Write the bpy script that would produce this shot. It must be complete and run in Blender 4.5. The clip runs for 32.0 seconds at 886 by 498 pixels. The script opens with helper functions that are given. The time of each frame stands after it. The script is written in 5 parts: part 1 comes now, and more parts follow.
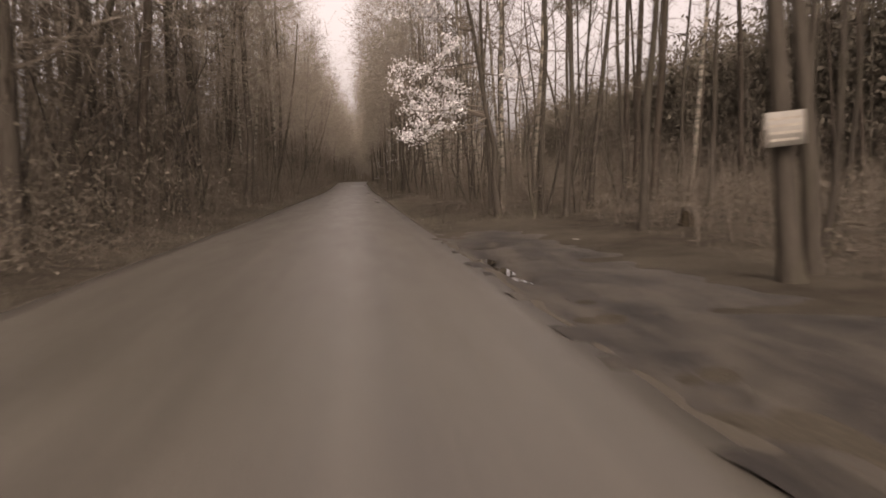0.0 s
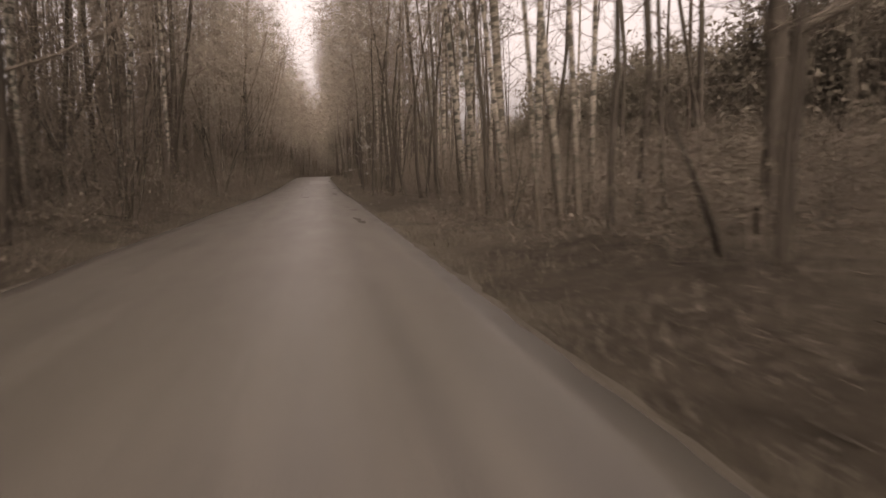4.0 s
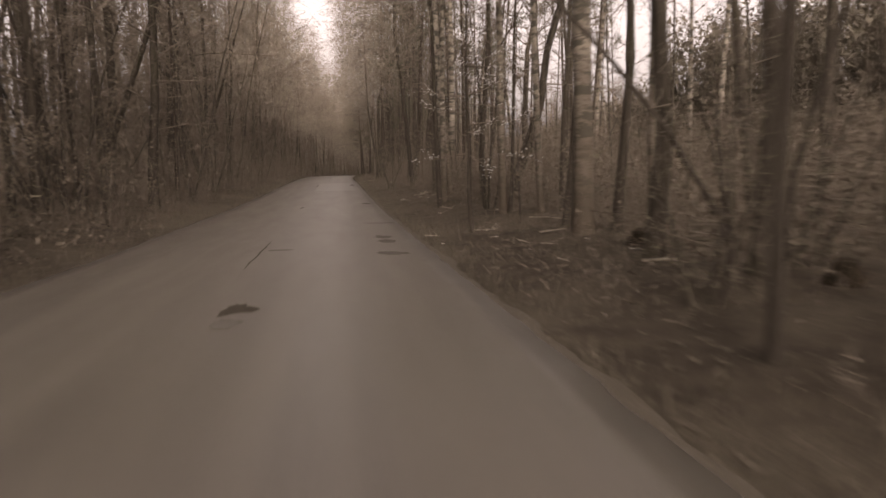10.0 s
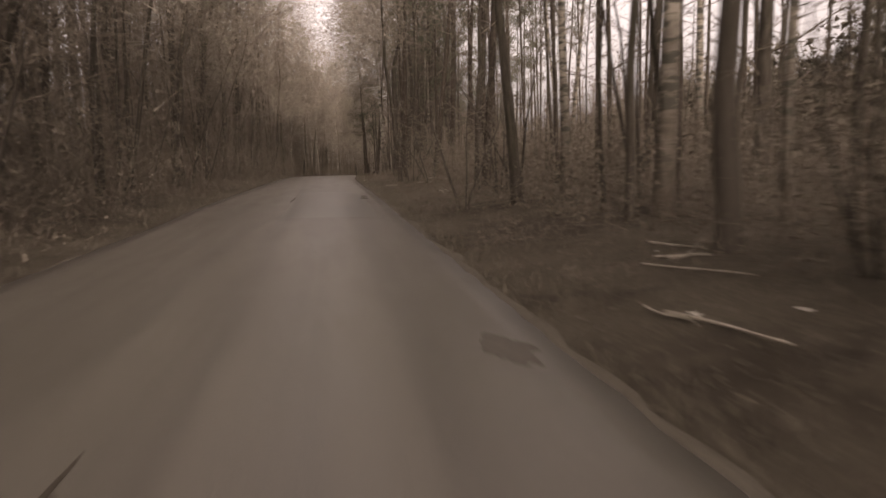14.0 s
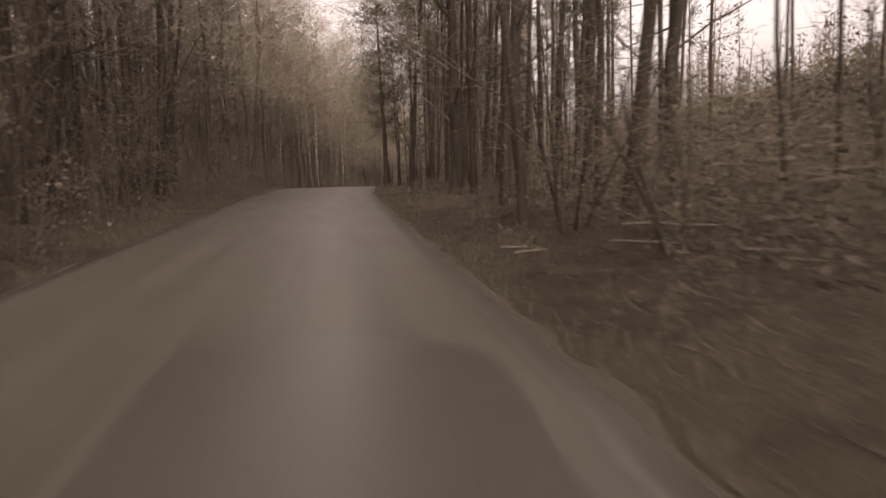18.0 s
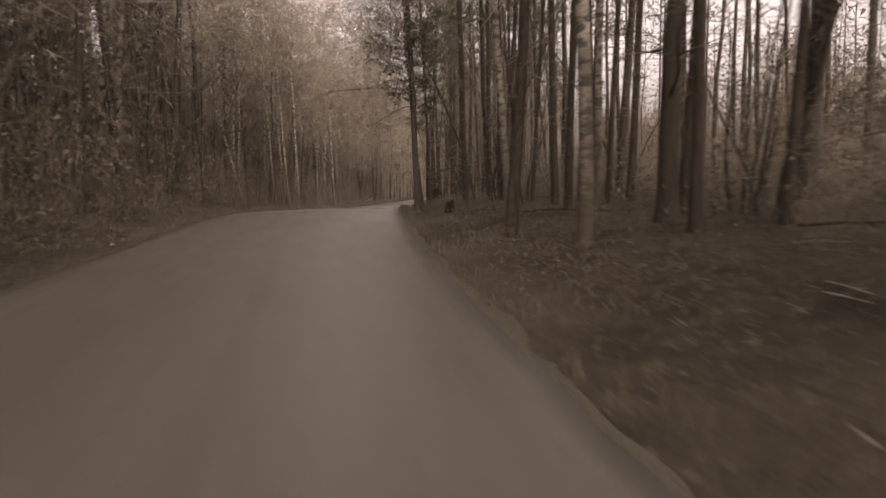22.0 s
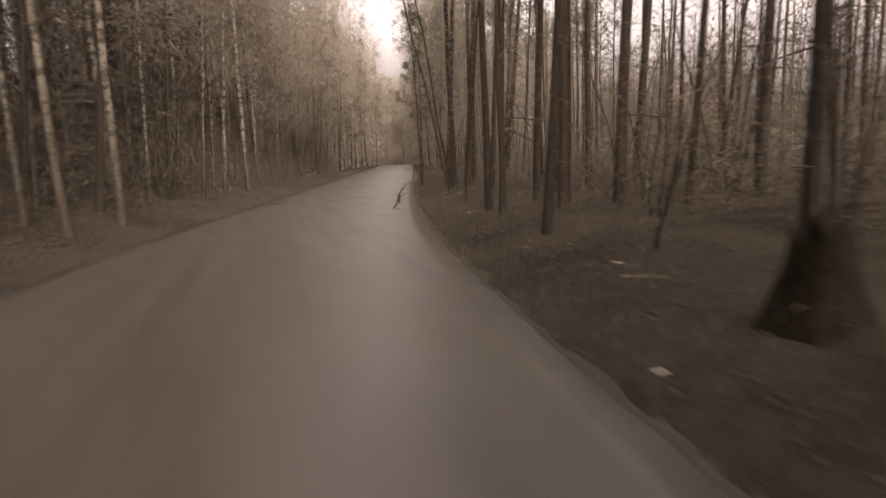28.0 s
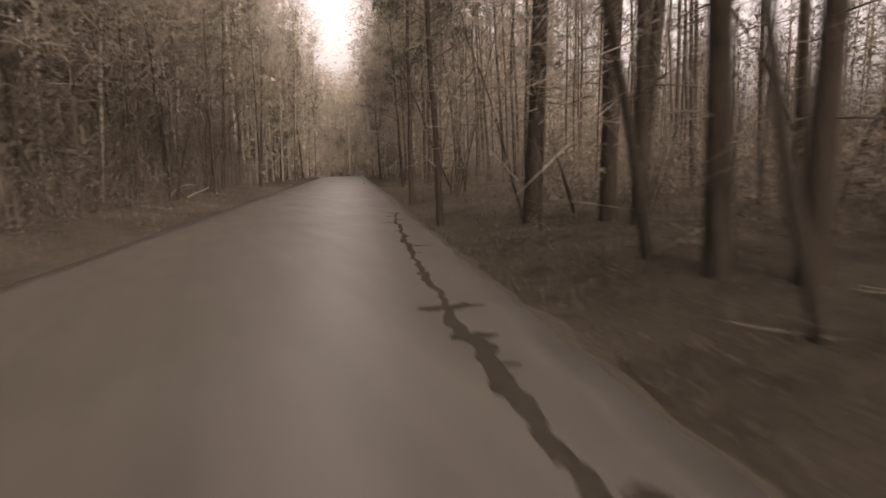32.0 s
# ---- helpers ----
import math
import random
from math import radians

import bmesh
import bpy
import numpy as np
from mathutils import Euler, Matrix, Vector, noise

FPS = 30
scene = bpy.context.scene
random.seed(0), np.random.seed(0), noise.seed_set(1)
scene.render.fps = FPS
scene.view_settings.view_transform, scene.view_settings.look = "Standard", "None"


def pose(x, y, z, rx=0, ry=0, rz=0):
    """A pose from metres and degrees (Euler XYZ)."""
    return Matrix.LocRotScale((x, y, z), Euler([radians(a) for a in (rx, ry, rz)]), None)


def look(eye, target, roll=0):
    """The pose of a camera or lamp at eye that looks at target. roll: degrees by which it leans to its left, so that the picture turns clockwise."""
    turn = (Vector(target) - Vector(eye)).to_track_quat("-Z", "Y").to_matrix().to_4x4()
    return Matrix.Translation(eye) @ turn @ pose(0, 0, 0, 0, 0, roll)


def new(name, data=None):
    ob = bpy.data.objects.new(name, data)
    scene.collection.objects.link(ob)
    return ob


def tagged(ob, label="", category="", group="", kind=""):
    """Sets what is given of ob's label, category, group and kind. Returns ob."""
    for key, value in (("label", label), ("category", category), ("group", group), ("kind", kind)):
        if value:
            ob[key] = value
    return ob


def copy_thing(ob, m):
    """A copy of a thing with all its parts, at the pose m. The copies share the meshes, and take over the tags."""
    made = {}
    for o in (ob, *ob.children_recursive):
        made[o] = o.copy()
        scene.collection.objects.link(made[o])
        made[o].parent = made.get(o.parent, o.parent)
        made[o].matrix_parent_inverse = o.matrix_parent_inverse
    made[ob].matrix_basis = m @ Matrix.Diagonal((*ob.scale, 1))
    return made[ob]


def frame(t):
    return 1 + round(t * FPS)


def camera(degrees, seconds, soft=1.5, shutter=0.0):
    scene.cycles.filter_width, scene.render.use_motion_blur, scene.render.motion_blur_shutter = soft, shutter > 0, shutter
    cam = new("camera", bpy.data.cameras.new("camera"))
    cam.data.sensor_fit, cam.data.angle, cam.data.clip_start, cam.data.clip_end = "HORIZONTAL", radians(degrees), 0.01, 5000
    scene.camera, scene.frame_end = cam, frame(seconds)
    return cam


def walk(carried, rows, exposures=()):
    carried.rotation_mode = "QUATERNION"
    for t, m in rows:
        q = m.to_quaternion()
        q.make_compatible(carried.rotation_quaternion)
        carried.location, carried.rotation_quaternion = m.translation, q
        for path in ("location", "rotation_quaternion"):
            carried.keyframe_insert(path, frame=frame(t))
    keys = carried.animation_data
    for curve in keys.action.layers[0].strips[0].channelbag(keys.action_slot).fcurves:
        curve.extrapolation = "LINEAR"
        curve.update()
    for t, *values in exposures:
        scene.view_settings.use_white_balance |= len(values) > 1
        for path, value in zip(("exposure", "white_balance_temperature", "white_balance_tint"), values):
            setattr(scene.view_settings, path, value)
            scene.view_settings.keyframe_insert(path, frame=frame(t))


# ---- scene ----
# the drive: seconds, x, y, yaw and pitch of the lens; it rides above the right-hand half of the road
cam = camera(62.0, 32.0, soft=1.6, shutter=0.8)
PATH = [
    (0, 2.27, -4.42, -6.56, -5.69), (0.5, 2.23, -1.70, -6.77, -5.98), (1, 2.20, 1.04, -7.10, -6.17), (1.5, 2.16, 3.90, -7.30, -6.03),
    (2, 2.15, 6.81, -8.15, -6.08), (2.5, 2.18, 9.73, -8.88, -6.24), (3, 2.25, 12.73, -9.42, -6.22), (3.5, 2.31, 15.71, -9.55, -6.13),
    (4.5, 2.44, 21.63, -9.07, -6.21), (5.5, 2.50, 27.49, -8.56, -6.26), (6, 2.51, 30.40, -8.54, -6.26), (6.5, 2.53, 33.31, -8.63, -5.93),
    (7, 2.56, 36.30, -8.51, -6.28), (7.5, 2.58, 39.31, -8.33, -6.09), (8, 2.60, 42.35, -8.26, -6.27), (8.5, 2.62, 45.37, -8.57, -6.09),
    (9, 2.61, 48.32, -8.13, -6.11), (9.5, 2.59, 51.05, -7.98, -6.02), (10, 2.56, 53.69, -8.00, -6.24), (10.5, 2.54, 56.39, -8.05, -6.21),
    (11, 2.53, 59.16, -8.17, -6.13), (11.5, 2.51, 61.98, -8.27, -6.14), (12, 2.49, 64.76, -8.29, -6.17), (12.5, 2.49, 67.57, -8.23, -5.98),
    (13, 2.48, 70.48, -8.33, -6.10), (13.5, 2.47, 73.45, -8.43, -6.16), (14, 2.47, 76.36, -8.51, -6.39), (14.5, 2.49, 79.24, -8.63, -6.54),
    (15.5, 2.50, 84.75, -8.10, -6.38), (16.5, 2.48, 89.90, -8.15, -6.26), (17, 2.49, 92.34, -8.25, -6.01), (17.5, 2.51, 94.81, -8.26, -6.29),
    (18, 2.50, 97.26, -8.26, -6.27), (18.5, 2.49, 99.72, -8.33, -6.22), (19, 2.49, 102.12, -8.42, -6.29), (19.5, 2.52, 104.56, -8.57, -6.14),
    (20, 2.54, 107.06, -8.63, -6.15), (20.5, 2.56, 109.67, -8.76, -5.95), (21, 2.59, 112.31, -8.94, -6.06), (21.5, 2.63, 114.85, -9.04, -6.03),
    (22, 2.67, 117.34, -9.13, -6.18), (22.5, 2.74, 119.75, -9.36, -5.77), (23, 2.81, 122.14, -9.53, -5.76), (23.5, 2.87, 124.51, -9.76, -5.74),
    (24, 2.95, 126.90, -10.21, -6.25), (24.5, 3.05, 129.25, -11.10, -6.09), (25, 3.19, 131.65, -11.35, -6.56), (25.5, 3.33, 134.01, -11.40, -7.14),
    (26.5, 3.67, 139.07, -12.23, -7.99), (27.5, 4.11, 144.58, -13.11, -8.89), (28, 4.37, 147.52, -13.65, -9.17), (28.5, 4.65, 150.53, -14.26, -8.95),
    (29, 4.99, 153.58, -15.08, -9.05), (29.5, 5.41, 156.71, -15.78, -8.73), (30, 5.86, 159.85, -16.48, -8.94), (30.5, 6.35, 162.98, -17.05, -8.85),
    (31, 6.89, 166.20, -17.46, -8.49), (31.5, 7.44, 169.47, -17.92, -8.37), (32, 8.01, 172.60, -18.43, -8.34),
]
LENS_HEIGHT, LEAN = 1.25, 1.3


SAG_Y = np.arange(-40.0, 330.0, 1.0)
SAG = np.interp(SAG_Y, [-5, 10, 25, 40, 55, 65, 75, 85, 95, 105, 115, 118, 125, 132, 139, 146, 153, 160, 170, 180, 195, 215, 240, 270], [0.0, -0.07, -0.19, -0.24, -0.28, -0.34, -0.31, -0.3, -0.08, -0.03, 0.05, 0.07, 0.12, 0.14, 0.28, 0.19, 0.07, 0.02, -0.08, -0.1, -0.06, 0.06, 0.2, 0.39])
SAG = np.convolve(np.pad(SAG, 9, "edge"), np.hanning(19) / np.hanning(19).sum(), "valid")


def road_z(y):
    """The road lies level, falls gently past a low crest, sags, and drops from sight over a far one."""
    rise = np.clip((y - 70.0) / 45.0, 0.0, 1.0)
    fall = -0.123 * np.logaddexp(0.0, (y - 138.8) / 3.0) + 0.012 * np.logaddexp(0.0, (y - 158.0) / 3.0) - 0.1 * np.logaddexp(0.0, (y - 276.0) / 4.0)
    return 0.2 * rise * rise * (3 - 2 * rise) + fall + np.interp(y, SAG_Y, SAG)


def lens_pose(x, y, yaw, pitch):
    a, b = radians(yaw), radians(pitch)
    eye = Vector((x, y, LENS_HEIGHT + float(road_z(y))))
    return look(eye, eye + Vector((-math.sin(a) * math.cos(b), math.cos(a) * math.cos(b), math.sin(b))), -LEAN)


walk(cam, [(t, lens_pose(x, y, a, b)) for t, x, y, a, b in PATH], exposures=[(0.0, 0.68, 8400, 25), (3.0, 0.84, 8400, 25), (7.0, 0.9, 8400, 25), (10.0, 1.05, 8400, 25), (14.0, 0.96, 8400, 25), (18.0, 1.1, 8400, 25), (24.0, 1.25, 8400, 25), (28.0, 1.37, 8400, 25), (32.0, 1.24, 8400, 25)])

# ---- overcast daylight ----
SUN_HEIGHT, SUN_TURN = radians(32), radians(178)
world = bpy.data.worlds.new("overcast_sky")
scene.world = world
world.use_nodes = True
wn = world.node_tree
wn.nodes.clear()
sky = wn.nodes.new("ShaderNodeTexSky")
sky.sky_type, sky.sun_disc = "NISHITA", False
sky.sun_elevation, sky.sun_rotation = SUN_HEIGHT, SUN_TURN
sky.air_density, sky.dust_density, sky.ozone_density = 1.0, 6.0, 1.0
pale = wn.nodes.new("ShaderNodeHueSaturation")
pale.inputs["Saturation"].default_value = 0.06
bg = wn.nodes.new("ShaderNodeBackground")
bg.inputs["Strength"].default_value = 0.15
wout = wn.nodes.new("ShaderNodeOutputWorld")
wn.links.new(sky.outputs["Color"], pale.inputs["Color"])
cool = wn.nodes.new("ShaderNodeMixRGB")
cool.blend_type = "MULTIPLY"
cool.inputs["Fac"].default_value, cool.inputs["Color2"].default_value = 1.0, (0.97, 1.0, 1.08, 1.0)
wn.links.new(pale.outputs["Color"], cool.inputs["Color1"])
wn.links.new(cool.outputs["Color"], bg.inputs["Color"])
wn.links.new(bg.outputs["Background"], wout.inputs["Surface"])
sun = new("sun", bpy.data.lights.new("sun", "SUN"))
sun.data.energy, sun.data.angle, sun.data.color = 1.0, radians(30), (1.0, 0.95, 0.88)
SUN_WAY = Vector((math.sin(SUN_TURN) * math.cos(SUN_HEIGHT), math.cos(SUN_TURN) * math.cos(SUN_HEIGHT), math.sin(SUN_HEIGHT)))
sun.matrix_world = look(SUN_WAY * 80, (0, 0, 0))


# ---- materials ----
def rgb(c):
    """All surfaces lean slightly to brown."""
    return (c[0] * 1.03, c[1], c[2] * 0.915, 1.0)


class Shader:
    """A small builder of node materials."""

    def __init__(self, name, rough=0.8, spec=0.3):
        self.mat = bpy.data.materials.new(name)
        self.mat.use_nodes = True
        self.t = self.mat.node_tree
        self.bsdf = self.t.nodes["Principled BSDF"]
        self.bsdf.inputs["Roughness"].default_value = rough
        self.bsdf.inputs["Specular IOR Level"].default_value = spec

    def node(self, kind, **values):
        n = self.t.nodes.new(kind)
        for key, v in values.items():
            n.inputs[key].default_value = v
        return n

    def link(self, a, b):
        self.t.links.new(a, b)

    def coords(self, scale=(1, 1, 1), which="Object"):
        tc = self.node("ShaderNodeTexCoord")
        mp = self.node("ShaderNodeMapping")
        mp.inputs["Scale"].default_value = scale
        self.link(tc.outputs[which], mp.inputs["Vector"])
        return mp.outputs["Vector"]

    def noise(self, vec, scale, detail=4.0, rough=0.6):
        n = self.node("ShaderNodeTexNoise", Scale=scale, Detail=detail, Roughness=rough)
        self.link(vec, n.inputs["Vector"])
        return n.outputs["Fac"]

    def ramp(self, fac, stops):
        r = self.node("ShaderNodeValToRGB")
        el = r.color_ramp.elements
        while len(el) < len(stops):
            el.new(0.5)
        for e, (pos, c) in zip(el, stops):
            e.position, e.color = pos, rgb(c)
        self.link(fac, r.inputs["Fac"])
        return r.outputs["Color"]

    def mix(self, fac, a, b, how="MIX"):
        m = self.node("ShaderNodeMixRGB")
        m.blend_type = how
        for slot, v in (("Fac", fac), ("Color1", a), ("Color2", b)):
            if isinstance(v, (float, int)):
                m.inputs[slot].default_value = v
            elif isinstance(v, tuple):
                m.inputs[slot].default_value = rgb(v)
            else:
                self.link(v, m.inputs[slot])
        return m.outputs["Color"]

    def random(self):
        return self.node("ShaderNodeObjectInfo").outputs["Random"]

    def island(self):
        return self.node("ShaderNodeNewGeometry").outputs["Random Per Island"]

    def done(self, color, bump=None, strength=0.4, dist=0.02, rough=None):
        if isinstance(color, tuple):
            self.bsdf.inputs["Base Color"].default_value = rgb(color)
        else:
            self.link(color, self.bsdf.inputs["Base Color"])
        if bump is not None:
            b = self.node("ShaderNodeBump", Strength=strength, Distance=dist)
            self.link(bump, b.inputs["Height"])
            self.link(b.outputs["Normal"], self.bsdf.inputs["Normal"])
        if rough is not None:
            self.link(rough, self.bsdf.inputs["Roughness"])
        return self.mat


def asphalt_material():
    s = Shader("worn_asphalt", 0.55, 0.5)
    tc = s.coords()
    big = s.noise(s.coords((0.5, 0.12, 1)), 1.0, 3.0)
    grain = s.noise(tc, 90.0, 2.0, 0.7)
    stain = s.noise(s.coords((1.4, 0.25, 1)), 1.3, 5.0)
    base = s.ramp(big, [(0.3, (0.056, 0.052, 0.046)), (0.7, (0.095, 0.087, 0.077))])
    base = s.mix(0.5, base, s.ramp(stain, [(0.35, (0.041, 0.038, 0.034)), (0.6, (0.101, 0.094, 0.084))]))
    streak = s.noise(s.coords((2.6, 0.03, 1)), 1.0, 4.0, 0.6)
    base = s.mix(0.35, base, s.ramp(streak, [(0.38, (0.046, 0.042, 0.037)), (0.62, (0.122, 0.113, 0.100))]))
    col = s.mix(0.35, base, s.ramp(grain, [(0.35, (0.029, 0.025, 0.021)), (0.65, (0.148, 0.136, 0.122))]))
    r = s.node("ShaderNodeMapRange")
    r.inputs["To Min"].default_value, r.inputs["To Max"].default_value = 0.25, 0.47
    s.link(stain, r.inputs["Value"])
    return s.done(col, grain, 0.35, 0.006, r.outputs["Result"])


def ground_material():
    s = Shader("forest_floor", 0.95, 0.1)
    tc = s.coords()
    big = s.noise(tc, 0.28, 4.0)
    mid = s.noise(tc, 2.2, 6.0, 0.7)
    fine = s.noise(tc, 26.0, 5.0, 0.75)
    soil = s.ramp(mid, [(0.3, (0.031, 0.026, 0.021)), (0.7, (0.071, 0.061, 0.050))])
    straw = s.ramp(fine, [(0.3, (0.041, 0.035, 0.029)), (0.55, (0.086, 0.076, 0.062)), (0.75, (0.150, 0.133, 0.111))])
    col = s.mix(s.ramp(big, [(0.42, (0, 0, 0)), (0.6, (1, 1, 1))]), soil, straw)
    return s.done(col, fine, 0.8, 0.05)


def dirt_material():
    s = Shader("bare_wet_dirt", 0.6, 0.4)
    tc = s.coords()
    rut = s.noise(s.coords((1.6, 0.35, 1)), 1.5, 5.0, 0.65)
    col = s.ramp(s.noise(tc, 2.6, 7.0, 0.75), [(0.3, (0.012, 0.010, 0.008)), (0.5, (0.026, 0.022, 0.019)), (0.72, (0.064, 0.056, 0.047))])
    col = s.mix(s.ramp(rut, [(0.42, (0, 0, 0)), (0.62, (0.75, 0.75, 0.75))]), col, (0.078, 0.068, 0.056))
    return s.done(col, s.noise(tc, 9.0, 6.0, 0.7), 0.9, 0.06)


def bark_material(name, dark, light, stretch=(9, 9, 1.6), moss=0.0):
    s = Shader(name, 0.95, 0.1)
    tc = s.coords(stretch)
    n = s.noise(tc, 1.6, 6.0, 0.7)
    col = s.ramp(n, [(0.32, dark), (0.68, light)])
    col = s.mix(s.random(), col, s.mix(0.55, col, light))
    if moss:
        m = s.noise(s.coords((1, 1, 0.5)), 1.2, 4.0)
        col = s.mix(s.ramp(m, [(0.5, (0, 0, 0)), (0.72, (moss, moss, moss))]), col, (0.074, 0.081, 0.044))
    return s.done(col, n, 0.9, 0.03)


def birch_material():
    s = Shader("birch_bark", 0.75, 0.2)
    lines = s.noise(s.coords((7.0, 7.0, 30)), 1.0, 4.0, 0.7)
    blot = s.noise(s.coords((2.0, 2.0, 5.5)), 1.0, 4.0, 0.65)
    tone = s.noise(s.coords((1, 1, 1)), 3.0, 4.0)
    white = s.ramp(tone, [(0.3, (0.155, 0.140, 0.125)), (0.7, (0.32, 0.297, 0.268))])
    col = s.mix(s.ramp(lines, [(0.54, (0, 0, 0)), (0.62, (0.75, 0.75, 0.75))]), white, (0.06, 0.05, 0.042))
    col = s.mix(s.ramp(blot, [(0.48, (0, 0, 0)), (0.55, (0.95, 0.95, 0.95))]), col, (0.04, 0.042, 0.036))
    # old birches grow rough black bark at the foot
    tc = s.node("ShaderNodeTexCoord")
    cut = s.node("ShaderNodeSeparateXYZ")
    s.link(tc.outputs["Object"], cut.inputs["Vector"])
    add = s.node("ShaderNodeMath")
    add.operation = "MULTIPLY_ADD"
    add.inputs[1].default_value = 0.16
    s.link(cut.outputs["Z"], add.inputs[0])
    s.link(blot, add.inputs[2])
    col = s.mix(s.ramp(add.outputs["Value"], [(0.55, (0.92, 0.92, 0.92)), (1.0, (0, 0, 0))]), col, (0.052, 0.043, 0.035))
    col = s.mix(s.ramp(s.random(), [(0.0, (0, 0, 0)), (1.0, (0.6, 0.6, 0.6))]), col, s.mix(0.6, col, (0.09, 0.075, 0.06)))
    return s.done(col, blot, 0.7, 0.02)


def twig_material(name, a, b):
    s = Shader(name, 0.85, 0.15)
    return s.done(s.mix(s.island(), a, b), s.noise(s.coords(), 8.0), 0.3, 0.01)


def leaf_material(name, a, b, rough=0.8):
    s = Shader(name, rough, 0.2)
    col = s.mix(s.island(), a, b)
    col = s.mix(s.random(), col, s.mix(0.4, col, b))
    mat = s.done(col, s.noise(s.coords(), 30.0), 0.3, 0.01)
    s.bsdf.inputs["Subsurface Weight"].default_value = 0.0
    return mat


def plain_material(name, a, b, scale=6.0, rough=0.7, spec=0.3):
    s = Shader(name, rough, spec)
    n = s.noise(s.coords(), scale, 5.0)
    return s.done(s.ramp(n, [(0.3, a), (0.7, b)]), n, 0.3, 0.01)


def water_material():
    s = Shader("puddle_water", 0.03, 0.6)
    return s.done((0.022, 0.019, 0.015), s.noise(s.coords(), 5.0, 2.0), 0.02, 0.01)


ASPHALT, GROUND, DIRT = asphalt_material(), ground_material(), dirt_material()
BIRCH = birch_material()
BARK = bark_material("grey_brown_bark", (0.019, 0.017, 0.015), (0.064, 0.056, 0.049), moss=0.2)
PINE_BARK = bark_material("pine_bark", (0.017, 0.015, 0.013), (0.060, 0.050, 0.043), (7, 7, 2.2))
TWIG = twig_material("bare_twigs", (0.074, 0.064, 0.056), (0.130, 0.113, 0.099))
BIRCH_TWIG = twig_material("birch_twigs", (0.062, 0.052, 0.045), (0.135, 0.116, 0.103))
NEEDLE = leaf_material("pine_needles", (0.034, 0.039, 0.028), (0.072, 0.075, 0.054))
WOODS = leaf_material("dark_mixed_woods", (0.068, 0.061, 0.051), (0.098, 0.089, 0.074))
DRY_LEAF = leaf_material("dry_leaves", (0.045, 0.038, 0.032), (0.095, 0.083, 0.069))
BUD_LEAF = leaf_material("young_leaves", (0.066, 0.063, 0.046), (0.123, 0.116, 0.090))
DRY_GRASS = leaf_material("dry_grass", (0.054, 0.049, 0.040), (0.118, 0.107, 0.088))
BLOSSOM = leaf_material("white_blossom", (0.55, 0.56, 0.60), (0.72, 0.73, 0.79))
PALE_WOOD = plain_material("barkless_pale_wood", (0.168, 0.150, 0.127), (0.311, 0.288, 0.256), 9.0)
ROT_WOOD = plain_material("rotten_wood", (0.013, 0.011, 0.008), (0.040, 0.031, 0.023), 7.0, 0.95, 0.1)
PAPER = plain_material("weathered_paper", (0.422, 0.408, 0.381), (0.558, 0.544, 0.517), 5.0, 0.6)
SHEET = plain_material("old_notice_sheet", (0.147, 0.141, 0.132), (0.203, 0.197, 0.184), 5.0, 0.6)
BRUSH = twig_material("brown_brush", (0.090, 0.079, 0.067), (0.134, 0.118, 0.100))
PRINT = plain_material("faded_print", (0.176, 0.160, 0.144), (0.256, 0.240, 0.216), 12.0, 0.7)
CRACK = plain_material("open_crack", (0.013, 0.011, 0.009), (0.037, 0.031, 0.025), 10.0, 0.95, 0.1)
BROKEN = plain_material("crumbled_asphalt", (0.024, 0.021, 0.018), (0.060, 0.053, 0.045), 14.0, 0.95, 0.1)
TAR = plain_material("tar_patch", (0.044, 0.040, 0.036), (0.090, 0.082, 0.074), 12.0, 0.7, 0.2)
PATCH = plain_material("worn_patch", (0.056, 0.052, 0.047), (0.090, 0.083, 0.075), 12.0, 0.6, 0.4)
GRAVEL = plain_material("crumbled_edge", (0.044, 0.039, 0.032), (0.098, 0.088, 0.076), 40.0, 0.9, 0.15)
# haze and sky light among the crowns are put into this paler colour
LIT_CROWN_TWIG = twig_material("pale_crown_twigs", (0.140, 0.124, 0.108), (0.200, 0.180, 0.158))
# distance haze put into the colour: far twigs paler than near ones
HAZY_FAR_TWIG = twig_material("pale_budding_twigs", (0.165, 0.150, 0.132), (0.225, 0.205, 0.180))
NEW_TAR = plain_material("smooth_newer_asphalt", (0.050, 0.047, 0.043), (0.075, 0.071, 0.066), 30.0, 0.3, 0.5)
WATER = water_material()


# ---- the plan of the road ----
EDGE_Y = [-400, -5, 20, 45, 60, 75, 84, 92, 106, 116, 124, 129, 135, 140, 146, 153, 159, 165.5, 171, 177, 182, 192, 203, 266, 320, 420, 900]
EDGE_R = [3.96, 3.96, 3.95, 4.02, 4.01, 3.95, 3.94, 3.87, 3.84, 3.84, 3.98, 4.19, 4.52, 4.92, 5.56, 6.34, 7.16, 8.16, 9.24, 10.4, 11.42, 13.45, 15.92, 28.61, 39.5, 60.0, 160.0]
EDGE_L = [-1.38, -1.34, -1.34, -1.29, -1.23, -1.16, -1.12, -0.85, -0.79, -0.77, -0.79, -0.75, -0.48, 0.01, 0.47, 1.0, 1.63, 2.48, 3.53, 4.64, 5.6, 7.57, 9.86, 23.12, 34.05, 54.55, 154.05]
_fine = np.arange(-60.0, 600.0, 1.0)


def _soft(values):
    line = np.interp(_fine, EDGE_Y, values)
    kernel = np.hanning(15)
    return np.convolve(np.pad(line, 7, "edge"), kernel / kernel.sum(), "valid")


_right, _left = _soft(EDGE_R), _soft(EDGE_L)


def edge_r(y):
    return np.interp(y, _fine, _right)


def edge_l(y):
    return np.interp(y, _fine, _left)


